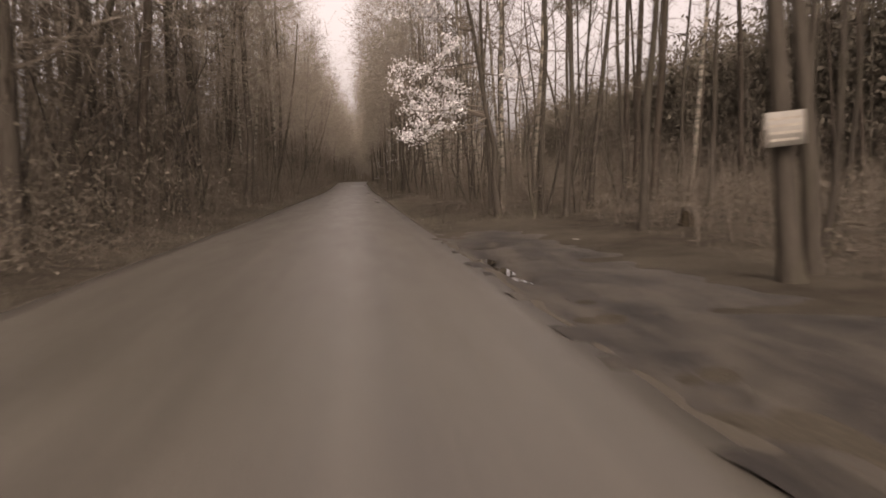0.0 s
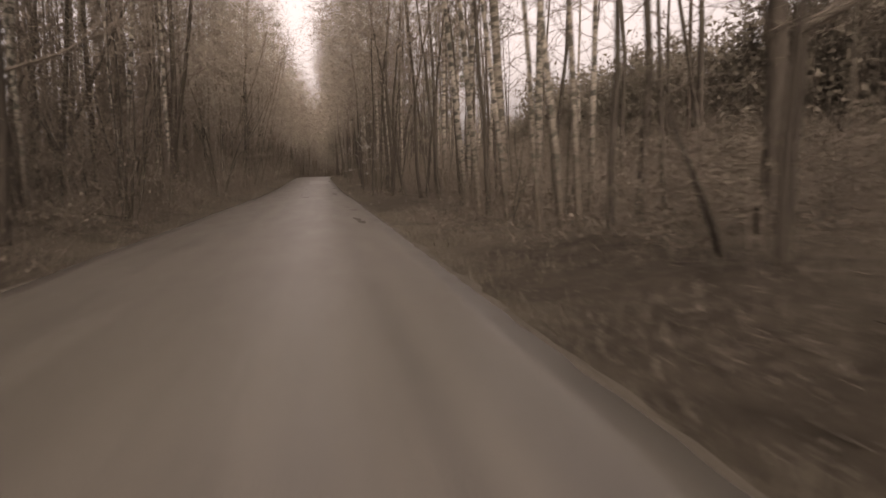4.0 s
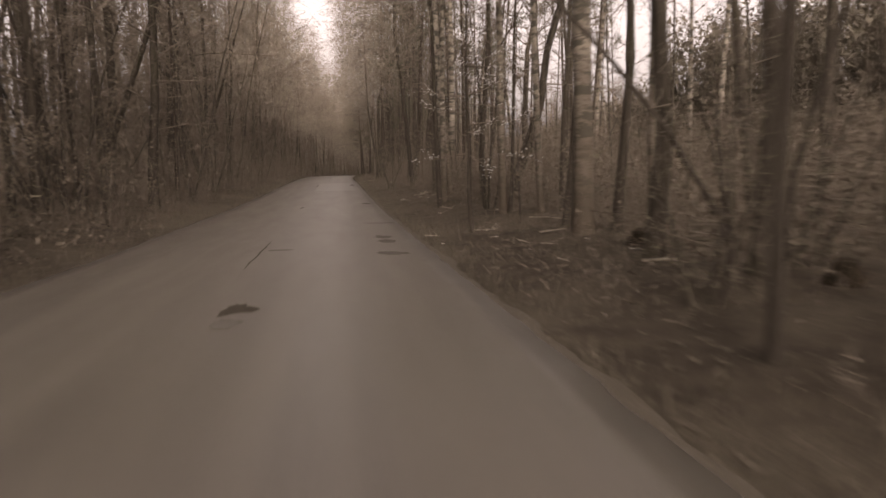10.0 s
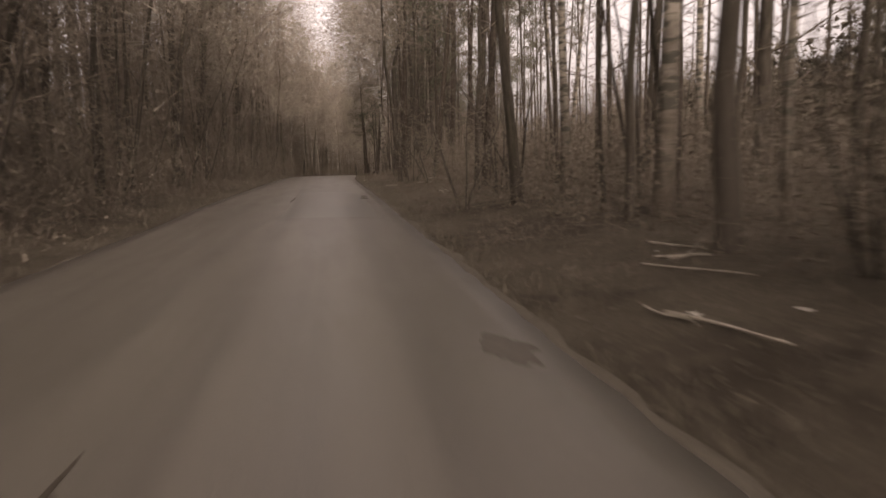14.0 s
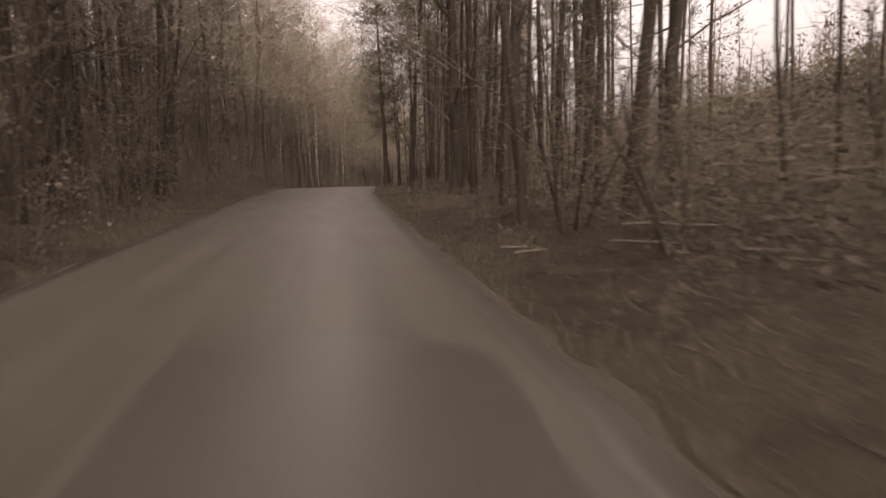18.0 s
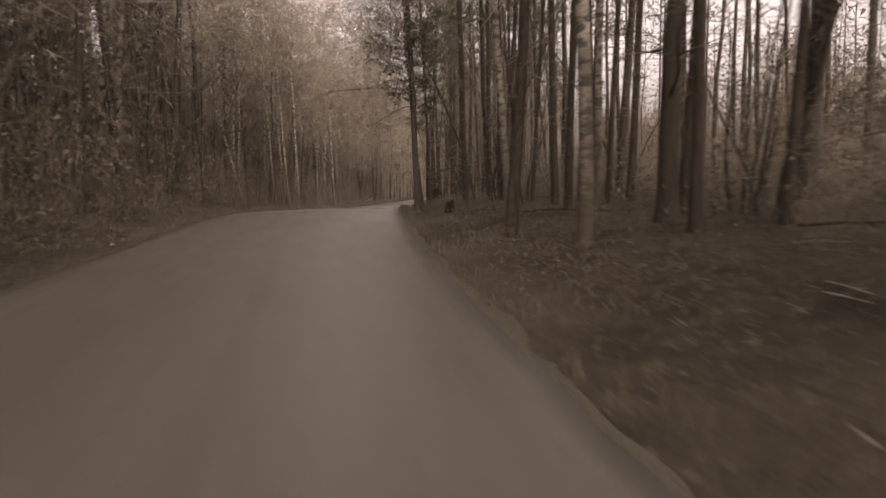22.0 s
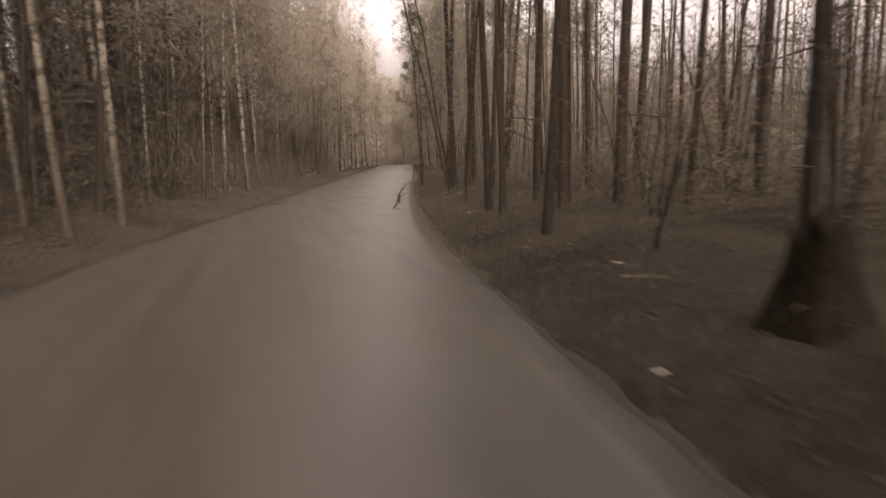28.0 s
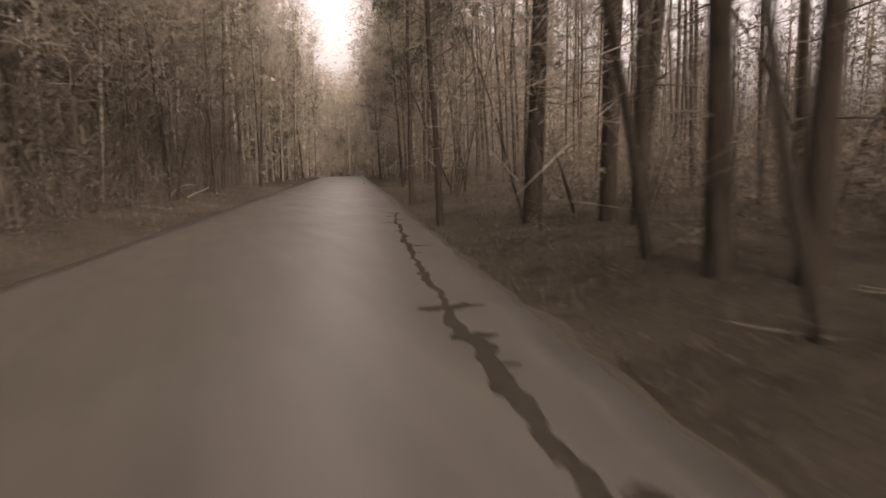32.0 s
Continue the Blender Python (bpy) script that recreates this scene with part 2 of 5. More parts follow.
def wave(x, y, scale, seed=0.0):
    """Smooth waves without a plain repeat, about -1 to 1."""
    u, v = x / scale + seed * 1.7, y / scale - seed * 2.3
    return (np.sin(u * 1.9 + 1.3 * np.sin(v * 1.1)) + np.sin(v * 2.3 + 1.1 * np.sin(u * 0.7 + 2.0)) + np.sin((u + v) * 1.37 + seed)) / 3.0


def step(a, b, x):
    k = np.clip((x - a) / (b - a), 0, 1)
    return k * k * (3 - 2 * k)


# puddles on the dirt beside the road: x, y, half width, half length
PUDDLES = [(4.64, 9.4, 0.45, 0.4), (4.3, 7.2, 0.14, 0.5), (4.32, 5.9, 0.13, 0.6), (4.36, 4.85, 0.11, 0.42)]


def ground_z(x, y):
    x, y = np.asarray(x, float), np.asarray(y, float)
    r, l = x - edge_r(y), edge_l(y) - x
    base = road_z(np.minimum(y, 420.0))
    rough = 0.07 * wave(x, y, 1.3, 1) + 0.05 * wave(x, y, 0.45, 2) + 0.16 * wave(x, y, 6.0, 3)
    turnout = np.exp(-((y - 7.0) / 9.0) ** 2) + np.exp(-((y - 47.0) / 5.0) ** 2)
    rise = (0.24 - 0.22 * np.clip(turnout, 0, 1)) * step(0.3, 2.8, r) + 0.5 * step(3.0, 16.0, r)
    right = -0.018 + rise - 0.04 * np.exp(-((r - 0.55) / 0.35) ** 2) + rough * step(0.25, 1.6, r) * (1 - 0.6 * np.clip(turnout, 0, 1) * (r < 4))
    left = -0.018 + 0.30 * step(0.4, 3.0, l) + 0.6 * step(3.0, 14.0, l) + rough * step(0.25, 1.6, l)
    z = np.where(r > 0, right, np.where(l > 0, left, np.where((r > -0.36) | (l > -0.36), -0.018, -0.06)))
    for px, py, a, b in PUDDLES:
        z = z - 0.15 * np.exp(-(((x - px) / a) ** 2 + ((y - py) / b) ** 2)) * (r > 0)
    return base + z


# ---- mesh helpers ----
class Geo:
    """Collects the corners and faces of one mesh."""

    def __init__(self):
        self.v, self.f, self.n = [], [], 0

    def add(self, verts, faces):
        self.v.append(np.asarray(verts, float))
        self.f += [tuple(i + self.n for i in face) for face in faces]
        self.n += len(verts)

    def tube(self, pts, radii, sides=6, cap=True):
        pts = np.asarray(pts, float)
        k, ang = len(pts), np.arange(sides) * (2 * np.pi / sides)
        way = np.gradient(pts, axis=0)
        way /= np.linalg.norm(way, axis=1)[:, None] + 1e-9
        ref = np.array([1.0, 0.2, 0.1]) if abs(way[0][0]) < 0.8 else np.array([0.1, 1.0, 0.2])
        a = np.cross(way, ref)
        a /= np.linalg.norm(a, axis=1)[:, None] + 1e-9
        b = np.cross(way, a)
        ring = pts[:, None, :] + np.asarray(radii, float)[:, None, None] * (a[:, None, :] * np.cos(ang)[None, :, None] + b[:, None, :] * np.sin(ang)[None, :, None])
        faces = [(i * sides + j, i * sides + (j + 1) % sides, (i + 1) * sides + (j + 1) % sides, (i + 1) * sides + j) for i in range(k - 1) for j in range(sides)]
        if cap:
            faces.append(tuple(range((k - 1) * sides, k * sides)))
        self.add(ring.reshape(-1, 3), faces)

    def spike(self, a, b, r):
        """A thin twig: three sides that run to a point."""
        a, b = np.asarray(a, float), np.asarray(b, float)
        d = b - a
        s = np.cross(d, [0.3, 0.5, 0.81])
        s *= r / (np.linalg.norm(s) + 1e-9)
        t = np.cross(d, s)
        t *= r / (np.linalg.norm(t) + 1e-9)
        self.add([a + s, a - 0.5 * s + 0.87 * t, a - 0.5 * s - 0.87 * t, b], [(0, 1, 3), (1, 2, 3), (2, 0, 3)])

    def sliver(self, a, b, r):
        """The thinnest twig: one narrow blade."""
        a, b = np.asarray(a, float), np.asarray(b, float)
        s = np.cross(b - a, [0.31 + a[0] % 0.7, 0.52, 0.81 - a[1] % 0.9])
        s *= r / (np.linalg.norm(s) + 1e-9)
        self.add([a + s, a - s, b], [(0, 1, 2)])

    def leaf(self, p, way, side, length, width):
        """A small folded leaf or petal cluster."""
        p, way, side = np.asarray(p, float), np.asarray(way, float), np.asarray(side, float)
        up = np.cross(way, side) * 0.25
        self.add([p, p + way * length * 0.5 + side * width * 0.5 + up * width, p + way * length, p + way * length * 0.5 - side * width * 0.5 + up * width], [(0, 1, 2), (0, 2, 3)])

    def mesh(self, name, material, smooth=True):
        me = bpy.data.meshes.new(name)
        me.from_pydata(np.concatenate(self.v).tolist() if self.v else [], [], self.f)
        me.materials.append(material)
        if smooth:
            me.polygons.foreach_set("use_smooth", np.ones(len(me.polygons), bool))
        me.update()
        return me


def part(name, geo, material, parent, label="", smooth=True):
    ob = new(name, geo.mesh(name, material, smooth))
    ob.parent = parent
    if label:
        tagged(ob, label)
    return ob


def thing(name, label, category, group="", kind=""):
    return tagged(new(name), label, category, group, kind)


def soup(name, verts, faces, material, label, category, kind="stuff"):
    """One joined mesh from arrays."""
    me = bpy.data.meshes.new(name)
    me.vertices.add(len(verts))
    me.vertices.foreach_set("co", np.asarray(verts, np.float32).ravel())
    size = faces.shape[1]
    me.loops.add(faces.size)
    me.loops.foreach_set("vertex_index", faces.astype(np.int32).ravel())
    me.polygons.add(len(faces))
    me.polygons.foreach_set("loop_start", np.arange(0, faces.size, size, dtype=np.int32))
    me.update(calc_edges=True)
    me.validate()
    me.materials.append(material)
    return tagged(new(name, me), label, category, kind=kind)


# ---- ground: one sheet to the horizon ----
def spaced(lo, hi, fine, reach):
    core = np.arange(lo, hi + fine / 2, fine)
    far = fine * 1.35 ** np.arange(1, 60)
    far = np.cumsum(far)
    far = far[far < reach]
    return np.concatenate([(lo - far)[::-1], core, hi + far])


def build_ground():
    xs, ys = spaced(-16.0, 30.0, 0.34, 1800.0), spaced(-8.0, 215.0, 0.5, 1800.0)
    gx, gy = np.meshgrid(xs, ys)
    gz = ground_z(gx, gy)
    for px, py, a, b in PUDDLES:
        gz = gz - 0.16 * np.exp(-(((gx - px) / (a + 0.5)) ** 2 + ((gy - py) / (b + 0.6)) ** 2))
    verts = np.stack([gx, gy, gz], -1).reshape(-1, 3)
    w = len(xs)
    i = (np.arange(len(ys) - 1)[:, None] * w + np.arange(w - 1)[None, :]).ravel()
    faces = np.stack([i, i + 1, i + w + 1, i + w], 1)
    ob = soup("ground", verts, faces, GROUND, "brown forest floor of leaf litter and dry grass", "ground", "structure")
    ob.data.polygons.foreach_set("use_smooth", np.ones(len(faces), bool))


build_ground()


# ---- road ----
def ribbon(name, ys, left, right, lift, material, parent, across=2, crown=0.0, label="", thick=0.0):
    """A strip that follows the road, from one edge line to another, with a skirt of the given thickness."""
    n = across + 1
    t = np.linspace(0, 1, n)
    x = left[:, None] * (1 - t) + right[:, None] * t
    y = np.repeat(ys[:, None], n, 1)
    z = road_z(y) + lift + crown * (1 - (2 * t - 1) ** 2)[None, :]
    v = [np.stack([x, y, z], -1).reshape(-1, 3)]
    i = (np.arange(len(ys) - 1)[:, None] * n + np.arange(n - 1)[None, :]).ravel()
    f = [np.stack([i, i + 1, i + n + 1, i + n], 1)]
    if thick:
        base = len(v[0])
        for k, col in enumerate((0, n - 1)):
            low = v[0].reshape(len(ys), n, 3)[:, col] - np.array([(-0.03, 0.03)[k], 0, thick])
            j = np.arange(len(ys) - 1)
            a, b = j * n + col, base + j
            f.append(np.stack([a, a + n, b + 1, b] if k == 0 else [a, b, b + 1, a + n], 1))
            v.append(low)
            base += len(ys)
    geo = Geo()
    geo.add(np.concatenate(v), [tuple(q) for q in np.concatenate(f).tolist()])
    return part(name, geo, material, parent, label)


def build_road():
    road = thing("road", "narrow worn asphalt forest road with crumbling edges and cracks", "road", kind="structure")
    ys = np.concatenate([np.arange(-30, 230, 0.25), np.arange(230, 420, 4.0)])
    rag = 0.022 * wave(ys * 0, ys, 0.3, 4) + 0.012 * wave(ys * 0, ys, 1.3, 5) + 0.02 * wave(ys * 0, ys, 6.0, 6)
    rag2 = 0.022 * wave(ys * 0, ys, 0.3, 7) + 0.03 * wave(ys * 0, ys, 2.3, 8)
    ribbon("carriageway", ys, edge_l(ys) - rag2, edge_r(ys) + rag, 0.0, ASPHALT, road, 18, 0.035, thick=0.05)
    # crumbled grit along both edges
    ribbon("gritty_edge", ys, edge_r(ys) + rag - 0.02, edge_r(ys) + rag + 0.06 + 0.14 * np.abs(wave(ys * 0, ys, 0.8, 9)), -0.009, GRAVEL, road, 2, 0.008, "pale crumbled edge")
    ribbon("gritty_edge", ys, edge_l(ys) - rag2 - 0.05 - 0.1 * np.abs(wave(ys * 0, ys, 0.9, 10)), edge_l(ys) - rag2 + 0.02, -0.009, GRAVEL, road, 2, 0.008, "pale crumbled edge")
    rng = np.random.default_rng(5)

    def top(x, y):
        t = (x - edge_l(y)) / (edge_r(y) - edge_l(y))
        return road_z(y) + 0.035 * (1 - (2 * t - 1) ** 2)

    def strip(name, y0, y1, x0, x1, width, material, wander=0.05, label="", seed=0, lift=0.004):
        k = max(6, int(abs(y1 - y0) / 0.12))
        y = np.linspace(y0, y1, k)
        x = np.linspace(x0, x1, k) + wander * wave(y * 0, y, 0.5, seed) + wander * 0.6 * wave(y * 0, y, 0.13, seed + 1)
        half = width * (0.72 + 0.22 * wave(y * 0, y, 0.33, seed + 2) + 0.12 * wave(y * 0, y, 0.09, seed + 5)) * np.sin(np.linspace(0.05, np.pi - 0.05, k)) ** 0.4 / 2
        geo = Geo()
        n = 3
        v = np.stack([np.stack([x + half * s, y, top(x + half * s, y) + lift * (1 if s == 0 else 0.6)], -1) for s in (-1, 0, 1)], 1).reshape(-1, 3)
        f = [(i * n + j, i * n + j + 1, (i + 1) * n + j + 1, (i + 1) * n + j) for i in range(k - 1) for j in range(n - 1)]
        geo.add(v, f)
        part(name, geo, material, road, label)

    def blot(name, x, y, a, b, material, seed=0, lift=0.004, label=""):
        ang = np.linspace(0, 2 * np.pi, 48, endpoint=False)
        chance = np.random.default_rng(int(abs(seed) * 10))
        rad = 1 + sum(chance.normal(0, 0.2) / n ** 0.75 * np.sin(ang * n + chance.uniform(0, 6.28)) for n in range(1, 15))
        rad = np.clip(rad, 0.35, 1.8)
        px, py = x + a * rad * np.cos(ang), y + b * rad * np.sin(ang)
        geo = Geo()
        v = [(x, y, top(x, y) + lift * 1.5)] + [(u, w, float(top(u, w)) + lift) for u, w in zip(px, py)]
        geo.add(v, [(0, i + 1, (i + 1) % 48 + 1) for i in range(48)])
        part(name, geo, material, road, label)

    # the long seam left of the middle, open in places
    for y0, y1, x0, x1, w in [(63.5, 67.5, 1.3, 1.32, 0.035), 
                              (78.3, 79.6, 1.33, 1.37, 0.05), (96.5, 99.5, 1.38, 1.43, 0.07), (137.2, 140.5, 2.1, 2.62, 0.022)]:
        strip("crack", y0, y1, x0, x1, w, BROKEN, 0.018, "dark open seam", seed=y0)
    # broken right-hand wheel track further on
    for y0, y1, x0, x1, w in [(169.0, 172.6, 8.1, 8.9, 0.1), (172.2, 175.6, 8.85, 9.46, 0.2), (175.2, 178.7, 9.4, 10.06, 0.22), (178.5, 182.5, 10.04, 10.86, 0.13), (182.2, 186.4, 10.8, 11.77, 0.15), (186.0, 190.0, 11.7, 12.6, 0.12), (189.6, 193.0, 12.5, 13.4, 0.07)]:
        strip("crack", y0, y1, x0, x1, w, BROKEN, 0.06, "broad crumbled crack", seed=y0)
    for k in range(11):
        y = 169 + k * 1.95 + rng.uniform(-0.4, 0.4)
        x = np.interp(y, [168, 172, 178.5, 184, 193], [7.95, 8.8, 10.04, 11.2, 13.4])
        w = rng.uniform(0.04, 0.09)
        blot("pothole", x + rng.uniform(-0.1, 0.2), y, w, rng.uniform(0.05, 0.16), BROKEN, k, 0.005)
    for x, y, a, b in [(10.03, 178.66, 0.29, 0.12), (9.84, 177.55, 0.17, 0.13), (11.3, 183.85, 0.19, 0.07), (11.6, 185.6, 0.1, 0.16), (12.12, 188.95, 0.16, 0.07), (12.7, 189.8, 0.17, 0.08), (12.8, 191.2, 0.14, 0.1), (13.2, 192.4, 0.2, 0.1)]:
        blot("pothole", x, y, a, b, BROKEN, x, 0.006)
    for x, y, a, b, m in [(1.6, 60.6, 0.15, 0.26, BROKEN), (1.6, 59.9, 0.13, 0.2, PATCH),
                          (3.41, 67.9, 0.17, 0.3, TAR), (3.39, 66.9, 0.18, 0.28, TAR), (3.35, 65.0, 0.24, 0.26, TAR), (3.38, 40.0, 0.07, 0.35, TAR), (3.42, 39.2, 0.09, 0.5, TAR), (3.46, 38.2, 0.1, 0.6, TAR), (3.53, 44.8, 0.14, 0.2, TAR), (3.41, 47.0, 0.1, 0.14, TAR), (3.62, 81.0, 0.16, 0.4, TAR), (1.37, 79.0, 0.05, 0.16, CRACK), (3.55, 71.5, 0.33, 0.18, PATCH), (1.62, 65.86, 0.2, 0.12, PATCH),
                           (3.48, 99.2, 0.1, 0.45, TAR), (3.42, 98.0, 0.13, 0.5, TAR), (2.13, 138.4, 0.2, 0.13, TAR),
                          (3.8, 142.9, 0.35, 0.35, PATCH), (4.45, 141.0, 0.28, 0.3, PATCH), (3.75, 141.4, 0.4, 0.22, PATCH), (4.4, 140.2, 0.3, 0.18, PATCH), (4.9, 175.4, 0.3, 0.22, BROKEN), (1.34, 138.2, 0.3, 0.12, TAR)]:
        blot("pothole" if m in (CRACK, BROKEN) else "repair_patch", x, y, a, b, m, x * 7 + y)
    # a smoother, newer strip laid right of the seam
    py = np.arange(91.6, 102.4, 0.15)
    fade = np.clip((102.4 - py) / 0.5, 0.15, 1)
    px0, px1 = 1.44 + 0.03 * wave(py * 0, py, 0.4, 21), 1.44 + 1.98 * fade ** 0.3 + 0.05 * wave(py * 0, py, 0.7, 22)
    geo = Geo()
    geo.add([(x, y, float(top(x, y)) + 0.004) for y, x0, x1 in zip(py, px0, px1) for x in np.linspace(x0, x1, 9)],
            [(i * 9 + j, i * 9 + j + 1, i * 9 + j + 10, i * 9 + j + 9) for i in range(len(py) - 1) for j in range(8)])
    part("repair_strip", geo, NEW_TAR, road, "smoother dark strip of newer asphalt")
    # a wide seam where the surface changes, far down the road
    strip("crack", 269.4, 270.6, 23.8, 28.8, 0.5, CRACK, 0.02, seed=3)
    # pale painted scrap on the edge
    for x, y, w, a in [(3.7, 49.8, 0.025, 0.1), (3.93, 49.75, 0.04, -0.9)]:
        geo = Geo()
        c, s = math.cos(a), math.sin(a)
        geo.add([(x + c * u - s * v, y + s * u + c * v, float(top(x, y)) + 0.012) for u, v in ((-0.11, -w), (0.11, -w), (0.12, w), (-0.1, w * 0.8))], [(0, 1, 2, 3)])
        part("paint_mark", geo, PAPER, road, "scrap of white road paint")


build_road()


def build_dirt():
    """Bare worn earth where cars turn off."""
    for x0, x1, y0, y1, seed in [(3.85, 7.4, -12, 16, 1)]:
        xs, ys = np.arange(x0, x1, 0.1), np.arange(y0, y1, 0.14)
        gx, gy = np.meshgrid(xs, ys)
        u = np.clip((gy - y0) / (y1 - y0), 0, 1)
        keep_x = x0 + (gx - x0) * (0.25 + 0.75 * np.sin(np.pi * (0.12 + 0.76 * u)) ** 0.7) + 0.12 * wave(gx, gy, 0.9, seed)
        v = np.stack([keep_x, gy, ground_z(keep_x, gy) + 0.016 + 0.02 * wave(keep_x, gy, 0.35, 31) + 0.015 * wave(keep_x, gy, 0.9, 32) - 0.07 * step(x1 - 1.5, x1 - 0.1, gx) - 0.08 * step(0.82, 1.0, u) - 0.08 * step(0.1, 0.0, u)], -1).reshape(-1, 3)
        w = len(xs)
        i = (np.arange(len(ys) - 1)[:, None] * w + np.arange(w - 1)[None, :]).ravel()
        ob = soup("dirt_turnout", v, np.stack([i, i + 1, i + w + 1, i + w], 1), DIRT, "bare trodden earth beside the road", "ground", "structure")
        ob.data.polygons.foreach_set("use_smooth", np.ones(len(i), bool))


build_dirt()


def build_puddles():
    for k, (x, y, a, b) in enumerate(PUDDLES):
        ang = np.linspace(0, 2 * np.pi, 30, endpoint=False)
        rad = 0.95 + 0.2 * np.sin(ang * 2 + k) + 0.14 * np.sin(ang * 5 + k * 2)
        z = float(ground_z(x, y)) + 0.105
        geo = Geo()
        geo.add([(x, y, z)] + [(x + a * r * math.cos(t), y + b * r * math.sin(t), z) for t, r in zip(ang, rad)], [(0, i + 1, (i + 1) % 30 + 1) for i in range(30)])
        ob = new("puddle", geo.mesh("puddle", WATER, False))
        tagged(ob, "shallow muddy puddle reflecting the sky on bare earth", "puddle", "puddles beside the road")


build_puddles()


# ---- trees ----
def unit(v):
    v = np.asarray(v, float)
    return v / (np.linalg.norm(v) + 1e-9)


def limb_path(rng, start, way, length, segs, wander, lift=0.0):
    pts, d = [np.asarray(start, float)], unit(way)
    for _ in range(segs):
        d = unit(d + rng.normal(0, wander, 3) + np.array([0, 0, lift]))
        pts.append(pts[-1] + d * (length / segs))
    return np.array(pts)


def trunk_path(rng, height, wander, bow=0.0):
    k = 9
    z = np.linspace(0, 1, k) ** 1.15 * height
    x = np.cumsum(rng.normal(0, wander, k)) * 0.5
    y = np.cumsum(rng.normal(0, wander, k)) * 0.5
    x, y = x - x[0] + bow * (z / height) ** 2 * height, y - y[0]
    z[0] = -0.3
    return np.stack([x, y, z], 1)


def along(path, h):
    return np.array([np.interp(h, path[:, 2], path[:, i]) for i in (0, 1)] + [h])


def bough(geo, rng, start, way, length, r, subs, twigs, droop=0.02, thin=0.007):
    """A limb with side limbs and twigs."""
    path = limb_path(rng, start, way, length, 3, 0.16, droop)
    geo.tube(path, np.linspace(r, r * 0.22, 4), 3, False)
    for _ in range(subs):
        u = rng.uniform(0.2, 1.0)
        i = min(int(u * 3), 2)
        p = path[i] + (path[i + 1] - path[i]) * (u * 3 - i)
        d = unit(unit(path[i + 1] - path[i]) + rng.normal(0, 0.55, 3))
        ln = length * rng.uniform(0.22, 0.5)
        end = p + d * ln + np.array([0, 0, droop * ln])
        geo.spike(p, end, r * 0.4)
        for _ in range(twigs):
            q = p + (end - p) * rng.uniform(0, 1)
            geo.sliver(q, q + unit(d + rng.normal(0, 0.6, 3)) * ln * rng.uniform(0.35, 0.8), thin)


def needle_puff(geo, rng, centre, size, count):
    for _ in range(count):
        d = unit(rng.normal(0, 1, 3) + np.array([0, 0, 0.25]))
        p = np.asarray(centre) + rng.normal(0, size * 0.42, 3) * np.array([1, 1, 0.55])
        geo.leaf(p, d, unit(np.cross(d, rng.normal(0, 1, 3))), size * rng.uniform(0.45, 0.8), size * rng.uniform(0.06, 0.15))


def trunk_geo(path, r0, taper=0.25, flare=1.5, sides=9):
    geo = Geo()
    h = path[:, 2] / path[-1, 2]
    rad = r0 * (1 - (1 - taper) * np.clip(h, 0, 1) ** 0.9)
    rad[0] *= flare
    fine = np.insert(path, 1, along(path, 0.35), 0)
    fr = np.insert(rad, 1, r0 * 1.08)
    geo.tube(fine, fr, sides)
    return geo


def make_birch(seed, height=17.0, low=3.0, twigs=4):
    rng = np.random.default_rng(seed)
    tree = thing("birch_tree", "slender birch with white black-marked bark and bare twigs", "tree", "birches in the wood")
    path = trunk_path(rng, height, 0.10, rng.uniform(-0.02, 0.02))
    part("trunk", trunk_geo(path, 0.11, 0.16, 1.35), BIRCH, tree, "white birch trunk")
    crown = Geo()
    for i in range(24):
        h = low + (height - low - 0.4) * (i / 24) ** 0.85
        a = i * 2.4 + rng.uniform(-0.5, 0.5)
        up = rng.uniform(0.45, 1.1)
        bough(crown, rng, along(path, h), (math.cos(a), math.sin(a), up), (0.9 + 2.2 * (1 - h / height)) * rng.uniform(0.7, 1.2), 0.022, 4, twigs, -0.05)
    part("crown", crown, BIRCH_TWIG, tree, "bare drooping twigs")
    return tree


def make_alder(seed, height=15.0, low=1.6, fork=False, bow=0.0, boughs=24):
    rng = np.random.default_rng(seed)
    tree = thing("bare_tree", "bare broadleaf tree with dark grey-brown bark", "tree", "bare broadleaf trees in the wood")
    path = trunk_path(rng, height, 0.22, bow)
    geo = trunk_geo(path, 0.13, 0.2, 1.5)
    if fork:
        h = rng.uniform(1.4, 3.0)
        p = along(path, h)
        arm = limb_path(rng, p, (rng.choice([-1, 1]) * 0.5, rng.uniform(-0.3, 0.3), 1.0), height * 0.6, 6, 0.06, 0.05)
        geo.tube(arm, np.linspace(0.095, 0.025, 7), 7)
    part("trunk", geo, BARK, tree)
    crown = Geo()
    for i in range(boughs):
        h = low + (height - low - 0.3) * (i / boughs) ** 0.9
        a = i * 2.4 + rng.uniform(-0.6, 0.6)
        up = rng.uniform(0.1, 0.9)
        bough(crown, rng, along(path, h), (math.cos(a), math.sin(a), up), (1.2 + 2.3 * (1 - abs(h / height - 0.45))) * rng.uniform(0.55, 1.25), 0.03, 5, 4, 0.04)
    part("crown", crown, TWIG, tree, "tangle of bare branches")
    return tree


